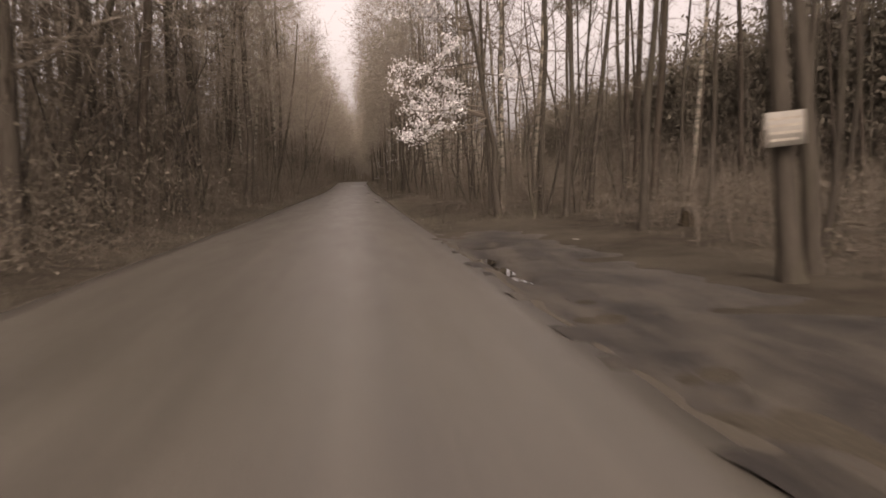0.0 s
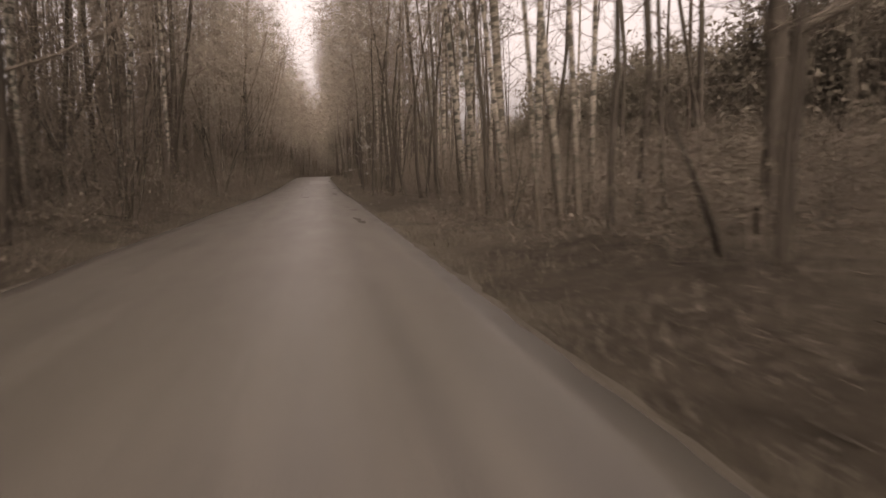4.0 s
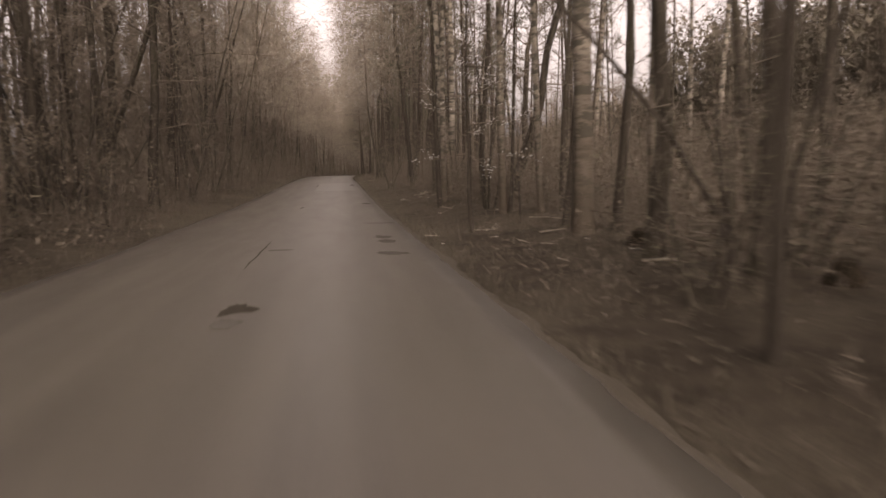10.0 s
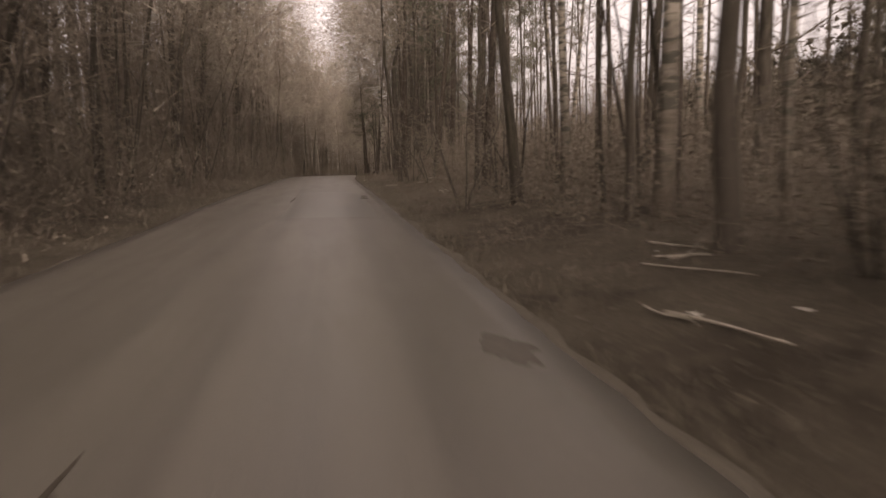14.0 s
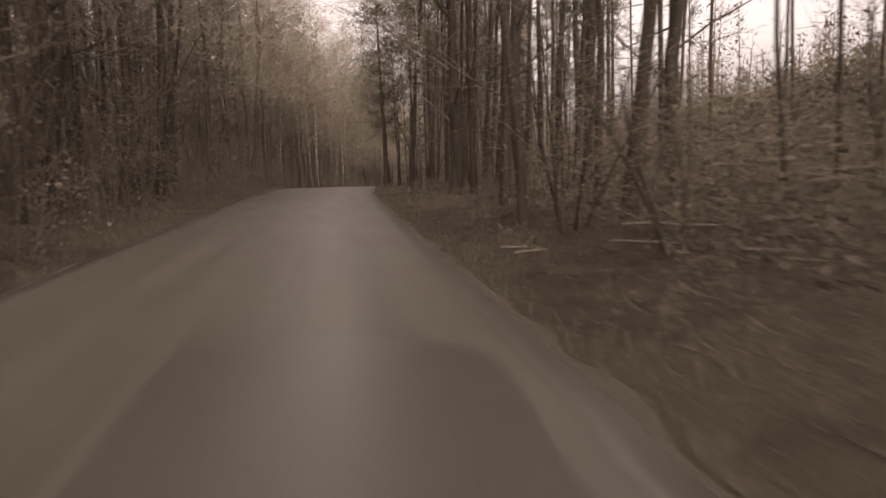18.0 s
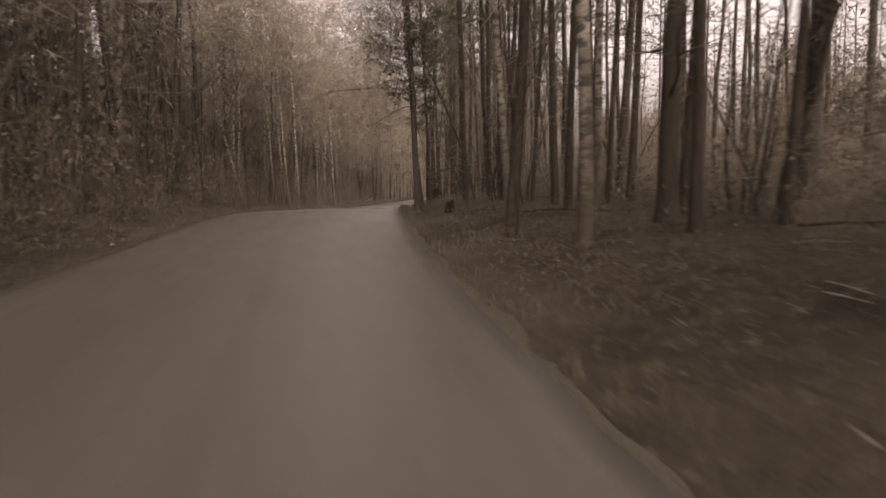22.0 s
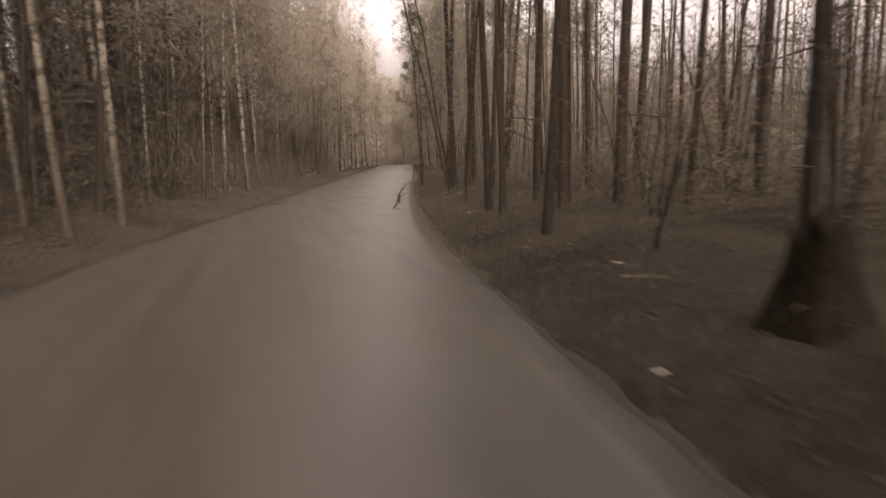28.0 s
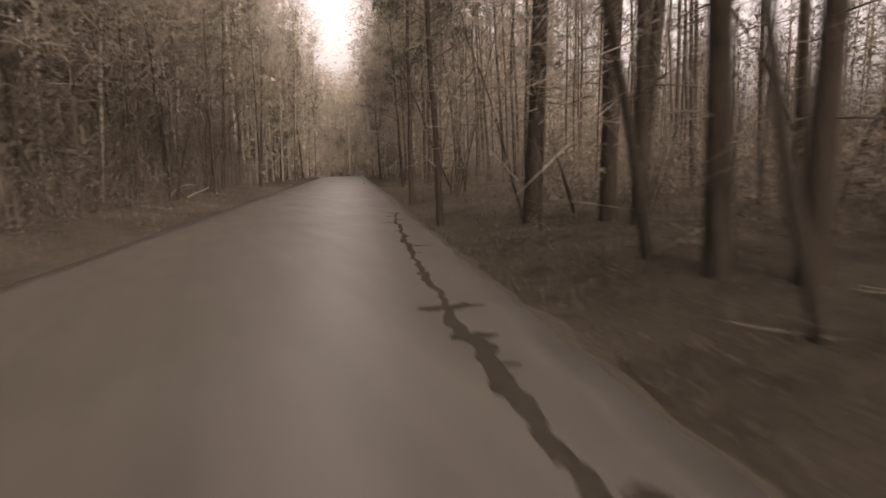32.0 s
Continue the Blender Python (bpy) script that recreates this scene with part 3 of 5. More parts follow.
def make_pine(seed, height=19.0, green_from=0.55, tufts=20, puff=0.62, needles=17):
    rng = np.random.default_rng(seed)
    tree = thing("pine_tree", "tall straight pine with scaly brown bark and dead side twigs", "tree", "pines in the wood")
    path = trunk_path(rng, height, 0.07)
    part("trunk", trunk_geo(path, 0.13, 0.3, 1.3), PINE_BARK, tree)
    dead, green = Geo(), Geo()
    for i in range(22):
        h = rng.uniform(1.2, height * (max(green_from, 0.5) + 0.07))
        a = rng.uniform(0, 6.28)
        bough(dead, rng, along(path, h), (math.cos(a), math.sin(a), rng.uniform(-0.25, 0.25)), rng.uniform(0.5, 1.9), 0.014, 3, 2, -0.03, 0.006)
    for i in range(tufts):
        h = height * rng.uniform(green_from, 1.0)
        a = i * 2.4
        ln = rng.uniform(0.8, 2.5) * (1.3 - 0.75 * h / height)
        p = along(path, min(h, height - 0.2))
        end = p + np.array([math.cos(a), math.sin(a), 0.35]) * ln
        dead.tube(np.array([p, (p + end) / 2, end]), [0.035, 0.022, 0.01], 4, False)
        for u in (0.5, 0.75, 1.0):
            needle_puff(green, rng, p + (end - p) * u + rng.normal(0, 0.15, 3), puff, needles)
    tagged(part("deadwood", dead, TWIG, tree, "dead bare side branches"), kind="stuff")
    part("crown", green, NEEDLE, tree, "dark green needle tufts")
    return tree


def make_sapling(seed, height=6.0, stems=3, leaves=0):
    rng = np.random.default_rng(seed)
    tree = thing("sapling", "thin bare sapling clump in the undergrowth", "sapling", "saplings in the undergrowth")
    crown, leaf = Geo(), Geo()
    for _ in range(stems):
        geo = Geo()
        a = rng.uniform(0, 6.28)
        hgt = height * rng.uniform(0.6, 1.1)
        path = limb_path(rng, (0.12 * math.cos(a), 0.12 * math.sin(a), -0.2), (0.18 * math.cos(a), 0.18 * math.sin(a), 1), hgt, 6, 0.07)
        geo.tube(path, np.linspace(0.032, 0.008, 7), 5)
        part("stem", geo, BARK, tree)
        for k in range(11):
            u = rng.uniform(0.12, 0.98) * 6
            i = min(int(u), 5)
            p = path[i] + (path[i + 1] - path[i]) * (u - i)
            b = rng.uniform(0, 6.28)
            bough(crown, rng, p, (math.cos(b), math.sin(b), rng.uniform(0.2, 0.9)), hgt * rng.uniform(0.12, 0.28), 0.011, 3, 3, 0.0, 0.006)
            for _ in range(leaves):
                d = unit(rng.normal(0, 1, 3))
                leaf.leaf(p + rng.normal(0, 0.35, 3), d, unit(np.cross(d, (0.3, 0.2, 1))), 0.055, 0.035)
    tagged(part("crown", crown, TWIG, tree, "bare twigs"), kind="stuff")
    if leaves:
        tagged(part("foliage", leaf, BUD_LEAF, tree, "few small young leaves"), kind="stuff")
    return tree


def make_bush(seed, size=1.6, leaf_mat=None):
    rng = np.random.default_rng(seed)
    bush = thing("bush", "low tangled bare bush with dry leaves", "bush", "bushes at the wood's edge")
    geo, leaf = Geo(), Geo()
    for _ in range(20):
        a, s = rng.uniform(0, 6.28), rng.uniform(0.2, 1.0)
        path = limb_path(rng, (0.3 * s * math.cos(a), 0.3 * s * math.sin(a), -0.1), (0.7 * s * math.cos(a), 0.7 * s * math.sin(a), 1), size * rng.uniform(0.6, 1.15), 4, 0.22)
        geo.tube(path, np.linspace(0.012, 0.004, 5), 3, False)
        for _ in range(9):
            i = rng.integers(1, 5)
            p = path[i] * rng.uniform(0.75, 1.0)
            d = unit(rng.normal(0, 1, 3) + np.array([0, 0, 0.4]))
            geo.spike(p, p + d * size * rng.uniform(0.15, 0.4), 0.005)
            if rng.random() < 0.55:
                q = p + d * size * 0.2
                e = unit(rng.normal(0, 1, 3))
                leaf.leaf(q, e, unit(np.cross(e, (0.2, 0.4, 1))), rng.uniform(0.05, 0.1), rng.uniform(0.03, 0.07))
    tagged(part("crown", geo, TWIG, bush, "tangle of thin bare stems"), kind="stuff")
    tagged(part("foliage", leaf, leaf_mat or DRY_LEAF, bush, "scattered withered leaves"), kind="stuff")
    return bush


def make_blossom(seed=77, limbs=34, petals=36, size=1.0, reach=1.0, label="wild cherry in full white blossom leaning over the verge"):
    """A flowering tree: every spray is lined with small clusters of petals."""
    rng = np.random.default_rng(seed)
    tree = thing("blossoming_tree", label, "tree")
    path = trunk_path(rng, 8.5, 0.12, -0.10)
    part("trunk", trunk_geo(path, 0.10, 0.2, 1.4), BARK, tree)
    crown, bloom = Geo(), Geo()
    for i in range(limbs):
        h = rng.uniform(2.2, 7.8)
        a = rng.uniform(2.3, 4.3) if rng.random() < 0.8 else rng.uniform(0, 6.28)
        ln = rng.uniform(1.3, 2.7) * reach
        p = along(path, h)
        limb = limb_path(rng, p, (math.cos(a), math.sin(a), rng.uniform(-0.15, 0.4)), ln, 4, 0.12)
        crown.tube(limb, np.linspace(0.024, 0.006, 5), 4, False)
        sprays = [(limb[2], limb[4])]
        for _ in range(6):
            u = rng.uniform(1.0, 4.0)
            k = min(int(u), 3)
            q = limb[k] + (limb[k + 1] - limb[k]) * (u - k)
            d = unit(limb[k + 1] - limb[k] + rng.normal(0, 0.35, 3) * ln / 4 + np.array([-0.1, 0, 0.12]))
            end = q + d * rng.uniform(0.35, 0.8)
            crown.spike(q, end, 0.006)
            sprays.append((q, end))
        for q, end in sprays:
            for u in rng.uniform(0.1, 1.05, petals):
                d = unit(rng.normal(0, 1, 3))
                bloom.leaf(q + (end - q) * u + rng.normal(0, 0.045, 3), d, unit(np.cross(d, (0.3, 0.1, 1))), size * rng.uniform(0.04, 0.085), size * rng.uniform(0.04, 0.075))
    part("crown", crown, TWIG, tree, "thin dark branches")
    part("blossom", bloom, BLOSSOM, tree, "clusters of white blossom")
    return tree


def set_pose(x, y, tilt=0.0, size=1.0, tall=None, turn=0.0, sink=0.0):
    """Where a plant stands on the ground, how it leans across the road, and how large it is."""
    z = float(ground_z(x, y)) - sink
    lean = Matrix.Rotation(radians(tilt), 4, "Y")
    return Matrix.Translation((x, y, z)) @ lean @ Matrix.Rotation(turn, 4, "Z") @ Matrix.Diagonal((size, size, tall or size, 1))


BIRCHES = [make_birch(10 + i, 15 + i, 4.0 + 0.9 * (i % 3)) for i in range(4)]
ALDERS = [make_alder(30 + i, 12.5 + i, 1.3 + 0.3 * i, i == 4, (0.0, 0.05, -0.04, 0.02, 0.0)[i]) for i in range(5)]
TALLS = [make_alder(130 + i, 15.5 + i, 4.4 + 0.4 * i, False, 0.0, 15) for i in range(3)]
PINES = [make_pine(50 + i, 16 + 1.3 * i, 0.55, 17, 0.66, 13) for i in range(4)]
LOW_PINES = [make_pine(150 + i, 9.5 + 1.5 * i, 0.34, 30, 0.34, 36) for i in range(2)]
FULL_PINES = [make_pine(170 + i, 19 + 2 * i, 0.3, 34, 0.74, 12) for i in range(2)]
SAPLINGS = [make_sapling(70 + i, 4.2 + 0.7 * i, 2 + i % 3, 5 if i in (1, 3) else 0) for i in range(5)]
BUSHES = [make_bush(90 + i, 1.1 + 0.25 * i, BUD_LEAF if i == 3 else None) for i in range(5)]
MODELS = {"birch": (BIRCHES, 0.11), "alder": (ALDERS, 0.13), "tall": (TALLS, 0.13), "pine": (PINES, 0.13), "low pine": (LOW_PINES, 0.13), "full pine": (FULL_PINES, 0.13)}
USED = set()
STANDING = []
grove = np.random.default_rng(2024)


def plant(ob, m):
    """The first of a kind is placed itself, the others are copies."""
    if ob.name not in USED:
        USED.add(ob.name)
        ob.matrix_basis = m
        return ob
    return copy_thing(ob, m)


def stand(kind, x, y, dia=None, tilt=0.0):
    models, r0 = MODELS[kind]
    ob = models[grove.integers(len(models))]
    dia = dia or grove.uniform(0.14, 0.3)
    s = float(np.clip(dia / 2 / r0, 0.55 if dia > 0.11 else 0.3, 2.0))
    tall = float(np.clip(0.72 + 0.28 * s, 0.7, 1.25)) * grove.uniform(0.92, 1.08)
    x = float(max(x, edge_r(y) + 0.45) if x > edge_r(y) - 2.5 else min(x, edge_l(y) - 1.5))
    STANDING.append((x, y))
    return plant(ob, set_pose(x, y, tilt, s, tall, grove.uniform(0, 6.28)))


# trunks beside the right verge: x, y, thickness, lean in degrees
for x, y, d, a in [(7.17, 20.4, .22, 0), (8.54, 21.6, .21, 3), (7.74, 22.8, .21, -5), (7.16, 31.9, .21, -3), (8.19, 38.1, .29, 2), (6.81, 38.9, .27, -6), (6.8, 40.5, .28, -5), (8.11, 40.8, .36, -3),
                   (11.74, 59.2, .32, 3), (10.48, 61.1, .34, -1), (5.92, 77.2, .22, 1), (6.37, 78.7, .21, -5), (6.45, 80.2, .36, -4), (7.79, 87.7, .36, 1), (15.79, 102, .35, 1)]:
    stand("birch", x, y, d * 0.85, a)
for x, y, d, a in [(7.93, 118.2, .34, 1), (6.01, 126.5, .22, -1), (7.99, 131.3, .23, 1), (6.84, 133.6, .27, -3), (18.21, 180.7, .29, 3), (6.4, 30.6, .2, -6), (6.2, 31.2, .16, -4), (6.9, 22.4, .16, -7), (6.6, 35.0, .2, -5), (7.3, 42.8, .24, 2)]:
    stand("birch", x, y, d * 0.85, a)
for x, y, d, a in [(7.09, 3.3, .29, -7), (7.75, 3.9, .27, -3), (8.15, 10.3, .22, 1), (7.85, 15, .21, 0), (6.31, 17.8, .24, -1), (8.21, 18.9, .25, 2), (8.74, 28.3, .42, 2), (6.94, 29.8, .22, 0), (8.64, 32.6, .32, 0), (6.7, 37.3, .25, -1),
                   (9.26, 39.9, .18, 4), (7, 42.2, .28, -2), (7.25, 44.1, .18, 8), (16.53, 44.9, .34, 2), (7.36, 49.2, .28, -3), (7.07, 51.3, .22, 5), (6.49, 54.7, .24, -7), (5.97, 55.7, .2, 3), (5.19, 57.8, .12, 2), (6.41, 60, .24, 0)]:
    stand("tall" if d < 0.34 else "alder", x, y, d * 0.84, a)
for x, y, d, a in [(6.74, 71.4, .15, 3), (18.92, 72.5, .36, 3), (5.65, 76.1, .2, -3), (8.03, 77, .38, 12), (7.24, 77.4, .25, 1), (6.53, 83.4, .33, -1), (8.72, 83.9, .24, 5), (12.41, 92.6, .36, 5), (6.81, 98.2, .25, 0), (5.5, 108.9, .22, -5),
                   (9.82, 112.2, .36, 5), (7.26, 115.1, .36, 1), (6.4, 121.1, .38, 1), (8, 128.2, .4, 1), (10.81, 128.9, .4, 1), (6.26, 135.5, .1, -2), (9.44, 162.9, .17, -1), (11.67, 176.1, .19, -13), (12.56, 179.3, .2, -9)]:
    stand("tall" if d < 0.34 else "alder", x, y, d * 0.84, a)
for x, y, d, a in [(7.51, 100.2, .34, 4), (6.97, 108.1, .3, 6), (6.18, 113, .26, 1), (10.22, 113.4, .36, 1), (8.94, 115.5, .38, 1), (6.8, 119.9, .3, -1), (9.94, 121.4, .27, 2), (8.73, 122, .23, 0), (11.03, 122.5, .33, 3), (7.61, 126.6, .24, 1),
                   (9.08, 126.8, .22, 4), (5.79, 129.5, .28, 5), (9.21, 130, .31, 3), (7.88, 132.6, .2, 2), (9.3, 133.9, .27, 3), (10.32, 135, .24, 3), (7.82, 135.2, .17, 4), (9.85, 136.4, .34, 2), (7.35, 137.8, .24, 0), (7.75, 137.7, .27, 4), (7.95, 139.2, .2, 1)]:
    stand("pine", x, y, d * 0.82, a)
for x, y, d, a in [(11.16, 137.6, .35, 3), (7.18, 140.6, .21, -1), (8.6, 158.1, .19, 3), (11.47, 161.3, .27, 2), (10.07, 164.6, .18, -1), (16.68, 165.7, .25, 8), (14.85, 168, .31, 3), (10.85, 170.9, .16, 5),
                   (12.3, 172.6, .2, 3), (17.58, 171.9, .36, 3), (12.69, 177.2, .27, 4), (12.32, 177.9, .27, -2), (13.79, 184.8, .36, 3), (17.9, 187.5, .36, 5), (18.79, 190.5, .36, 2), (20.2, 191, .36, 3)]:
    stand("pine", x, y, d * 0.82, a)
# more of them, kind by kind
for x, y, d, a in [(6.62, 65.6, .3, -1), (7.62, 65.0, .28, 0), (6.63, 71.6, .3, 0), (7.43, 71.1, .26, -3), (7.97, 93.2, .34, -1), (9.2, 86.5, .2, 1)]:
    stand("birch", x, y, d * 0.85, a)
for x, y, d, a in [(6.86, 51.4, .26, -2), (7.57, 51.1, .3, -2), (6.29, 62.1, .26, 1), (7.46, 66.3, .28, 1), (7.25, 68.6, .18, 4), (7.93, 71.0, .22, 1), (6.43, 91.8, .28, -3), (7.1, 87.4, .24, -1), (8.27, 88.3, .18, -8), (7.99, 90.8, .16, 0)]:
    stand("tall", x, y, d * 0.92, a)
for x, y, d, a in [(8.63, 88.9, .16, 0), (7.39, 116.2, .3, -2), (7.66, 116.9, .14, 2), (8.66, 118.8, .18, 0), (8.26, 134.7, .24, -1), (9.54, 153.6, .24, 0), (10.55, 162.1, .22, 0), (9.99, 165.6, .26, -1), (11.62, 164.3, .28, 0), (12.31, 171.5, .24, 1),
                   (11.9, 170.3, .26, 0), (14.72, 183.7, .32, 0), (14.49, 182.4, .26, 0)]:
    stand("pine", x, y, d * 0.82, a)
# trunks left of the road
for x, y in [(-3.5, 34.9), (-3.2, 48.5), (-4.9, 48.9), (-4.1, 64), (-7.5, 64.9), (-5.2, 66.1), (-7.4, 67.2), (-7.5, 70.7), (-7, 88.1), (-4.6, 132.8), (-5.2, 134.7), (-1.4, 152.6), (-1.8, 157.7), (-3.7, 158.4), (-6.2, 160.7), (-2.4, 162.7), (-5.7, 163.4), (-1.2, 167.9), (-1.7, 174.3),
             (2.1, 178.1), (1.1, 180), (2.7, 182.1), (3.7, 185), (2.2, 184.1), (4.2, 190.2), (2.7, 191.3), (4, 195.4), (5.3, 197), (3.6, 201.6), (7.4, 209), (2.75, 166.0), (1.2, 163.0), (-0.2, 163.5)]:
    stand("birch", x, y, grove.uniform(0.12, 0.18), grove.uniform(-4, 4))
for x, y in [(-3, 31.9), (-3.1, 47.8), (-8.4, 78.8), (-3.4, 78.9), (-5.1, 80.4), (-5.5, 106.5), (-4.2, 111.2), (-4.4, 116.5), (-4.6, 118.6), (-4, 127), (-7.2, 142.3), (-2.6, 143.5), (-4.2, 13), (-5.5, 17), (-3.6, 21.5), (-4.8, 26), (-3.4, 8.5), (-6.0, 11)]:
    stand("alder", x, y, grove.uniform(0.22, 0.34), grove.uniform(-3, 6))

# young pines with boughs down to head height, and one bare tree that leans over the road
for x, y, d, a in [(5.4, 138.7, .2, -2), (5.75, 140.7, .22, -3), (6.6, 144.5, .18, -2), (6.9, 147.2, .2, 0), (7.4, 110.5, .2, 0), (8.6, 124.0, .22, 2), (14.2, 196.5, .24, 0), (12.9, 188.0, .2, -3), (9.4, 214, .24, 3), (12.4, 226, .26, 3), (15.2, 238, .26, 3), (19.5, 214, .24, -3), (24.5, 240, .26, -3)]:
    stand("low pine", x, y, d, a)
stand("birch", -0.7, 150.4, .13, -13)
stand("tall", -3.2, 84.5, .15, 14)
stand("tall", -3.4, 99.0, .15, 12)


# the wood behind them, by chance but never on top of one another
def scatter(count, y0, y1, lo, hi, side, kinds, gap, small=1.0, tilt=3.0):
    done, tries = 0, 0
    while done < count and tries < count * 20:
        tries += 1
        y = grove.uniform(y0, y1)
        off = lo + (hi - lo) * grove.random() ** 1.25
        x = float(edge_r(y) + off) if side > 0 else float(edge_l(y) - off)
        if any(abs(x - a) < gap and abs(y - b) < gap * 1.3 for a, b in STANDING):
            continue
        stand(kinds[grove.integers(len(kinds))], x, y, grove.uniform(0.12, 0.26) * small, grove.normal(0, tilt))
        done += 1


scatter(34, -5, 98, 5.0, 13.0, 1, ("birch", "tall", "tall", "tall"), 1.0)
scatter(24, 40, 110, 5.5, 14.0, 1, ("birch", "tall", "tall", "pine"), 1.0)
scatter(42, 95, 155, 5.5, 20.0, 1, ("pine",), 1.2, 1.0, 1.2)
scatter(80, 140, 225, 4.5, 20.0, 1, ("pine", "pine", "pine", "tall"), 1.2, 1.0, 1.4)
scatter(50, 200, 330, 1.5, 12.0, 1, ("pine", "alder", "birch"), 1.2)
scatter(75, -5, 75, 2.2, 9.0, -1, ("alder", "alder", "alder", "tall", "pine", "birch"), 0.9)
scatter(75, 70, 150, 2.2, 9.0, -1, ("alder", "alder", "tall", "pine"), 0.9)
scatter(60, 140, 225, 2.6, 11.0, -1, ("alder", "tall", "tall", "birch"), 0.95)
scatter(35, 205, 330, 1.5, 10.0, -1, ("birch", "pine", "alder"), 1.2)

scatter(34, -4, 32, 6.5, 20.0, 1, ("tall", "alder", "pine", "pine"), 1.1)

# tall full-crowned pines that close the view past the bend
scatter(12, 122, 152, 3.0, 9.0, -1, ("full pine",), 1.2)
scatter(22, 150, 235, 3.0, 10.0, -1, ("full pine",), 1.2)
scatter(14, 215, 320, 1.0, 7.0, -1, ("full pine",), 1.2)
scatter(16, 178, 320, 2.0, 9.0, 1, ("full pine",), 1.2)
scatter(7, 130, 172, 3.0, 9.0, 1, ("full pine",), 1.2)

LEAFY = [make_sapling(270 + i, 3.6 + 0.8 * i, 4, 18) for i in range(2)]
for x, y, s in [(5.9, 107.6, 1.0), (6.4, 105.2, 0.9), (5.3, 92.2, 0.8), (6.7, 81.5, 0.8), (6.7, 80.3, 0.7), (5.6, 59.5, 0.8), (-3.3, 13.5, 0.8), (-2.9, 20.0, 0.9), (-3.2, 66.0, 0.9), (-3.1, 117.0, 1.0), (4.9, 212.0, 1.1), (7.2, 60.4, 1.0), (8.6, 57.5, 1.0)]:
    plant(LEAFY[int(y) % 2], set_pose(x, y, 0, s, s * 0.9, y))


flower = make_blossom()
flower.matrix_basis = set_pose(6.35, 16.6, -5, 1.0, 1.15, 0.0)

spray = make_blossom(78, 22, 5, 0.8, 0.8, "small tree with sparse pale blossom among the trunks")
spray.matrix_basis = set_pose(5.4, 69.3, -1, 0.62, 0.62, 2.0)


def brush(models, count, y0, y1, lo, hi, side, s0, s1, power=1.4):
    for _ in range(count):
        y = grove.uniform(y0, y1)
        off = lo + (hi - lo) * grove.random() ** power
        x = float(edge_r(y) + off) if side > 0 else float(edge_l(y) - off)
        s = grove.uniform(s0, s1)
        plant(models[grove.integers(len(models))], set_pose(x, y, grove.normal(0, 5), s, s * grove.uniform(0.8, 1.15), grove.uniform(0, 6.28)))


brush(SAPLINGS, 60, 15, 150, 2.6, 11.0, 1, 0.7, 1.3)
brush(SAPLINGS, 35, 145, 230, 2.0, 10.0, 1, 0.7, 1.4)
brush(SAPLINGS, 75, -4, 110, 1.7, 9.0, -1, 0.8, 1.5)
brush(SAPLINGS, 70, 110, 240, 2.7, 9.0, -1, 0.7, 1.4)
brush(BUSHES, 48, 18, 116, 2.4, 12.0, 1, 0.6, 1.2)
brush(BUSHES, 30, 120, 225, 4.5, 13.0, 1, 0.6, 1.2)
brush(BUSHES, 110, -4, 150, 1.3, 8.0, -1, 0.7, 1.5)
brush(BUSHES, 45, 150, 225, 3.4, 9.0, -1, 0.6, 1.3)
for unused in [o for o in BIRCHES + ALDERS + TALLS + PINES + LOW_PINES + FULL_PINES + SAPLINGS + BUSHES if o.name not in USED]:
    unused.matrix_basis = set_pose(-14, 60)


# ---- woods further off, joined ----
def far_wood(name, places, rng, twigs, spread, label, leafy=0, thick=0.04, size=0.16, material=None):
    v, f = [], []
    n = 0
    for x, y, hgt, r in places:
        z = float(ground_z(x, y)) - 0.2
        base = np.array([x, y, z])
        topp = base + np.array([rng.normal(0, 0.4), rng.normal(0, 0.4), hgt])
        tri = np.array([[r, 0, 0], [-r * 0.5, r * 0.87, 0], [-r * 0.5, -r * 0.87, 0]])
        v.append(np.concatenate([base + tri, topp + tri * 0.25]))
        for a, b in ((0, 1), (1, 2), (2, 0)):
            f += [(n + a, n + b, n + b + 3), (n + a, n + b + 3, n + a + 3)]
        n += 6
        h = rng.uniform(0.04, 1.0, twigs)
        p = base + (topp - base) * h[:, None]
        d = rng.normal(0, 1, (twigs, 3)) + np.array([0, 0, 0.5])
        d /= np.linalg.norm(d, axis=1)[:, None]
        ln = spread * rng.uniform(0.35, 1.0, twigs) * (1.15 - 0.5 * h)
        q = p + d * ln[:, None]
        s = np.cross(d, rng.normal(0, 1, (twigs, 3)))
        s /= np.linalg.norm(s, axis=1)[:, None]
        w = rng.uniform(0.014, thick, twigs)[:, None]
        m1, m2 = p + (q - p) * 0.45 + rng.normal(0, 0.15, (twigs, 3)), q
        side = p + (q - p) * 0.9 + rng.normal(0, 0.35, (twigs, 3))
        block = np.stack([p + s * w, p - s * w, m2, m1 + s * w, m1 - s * w, side], 1).reshape(-1, 3)
        v.append(block)
        i = n + np.arange(twigs) * 6
        f += np.stack([i, i + 1, i + 2], 1).tolist() + np.stack([i + 3, i + 4, i + 5], 1).tolist()
        n += twigs * 6
        if leafy:
            c = p[rng.integers(0, twigs, leafy)] + rng.normal(0, spread * 0.4, (leafy, 3))
            e1, e2 = rng.normal(0, size, (leafy, 3)), rng.normal(0, size, (leafy, 3))
            v.append(np.stack([c, c + e1, c + e2], 1).reshape(-1, 3))
            i = n + np.arange(leafy) * 3
            f += np.stack([i, i + 1, i + 2], 1).tolist()
            n += leafy * 3
    return soup(name, np.concatenate(v), np.array(f), material or TWIG, label, "woods")


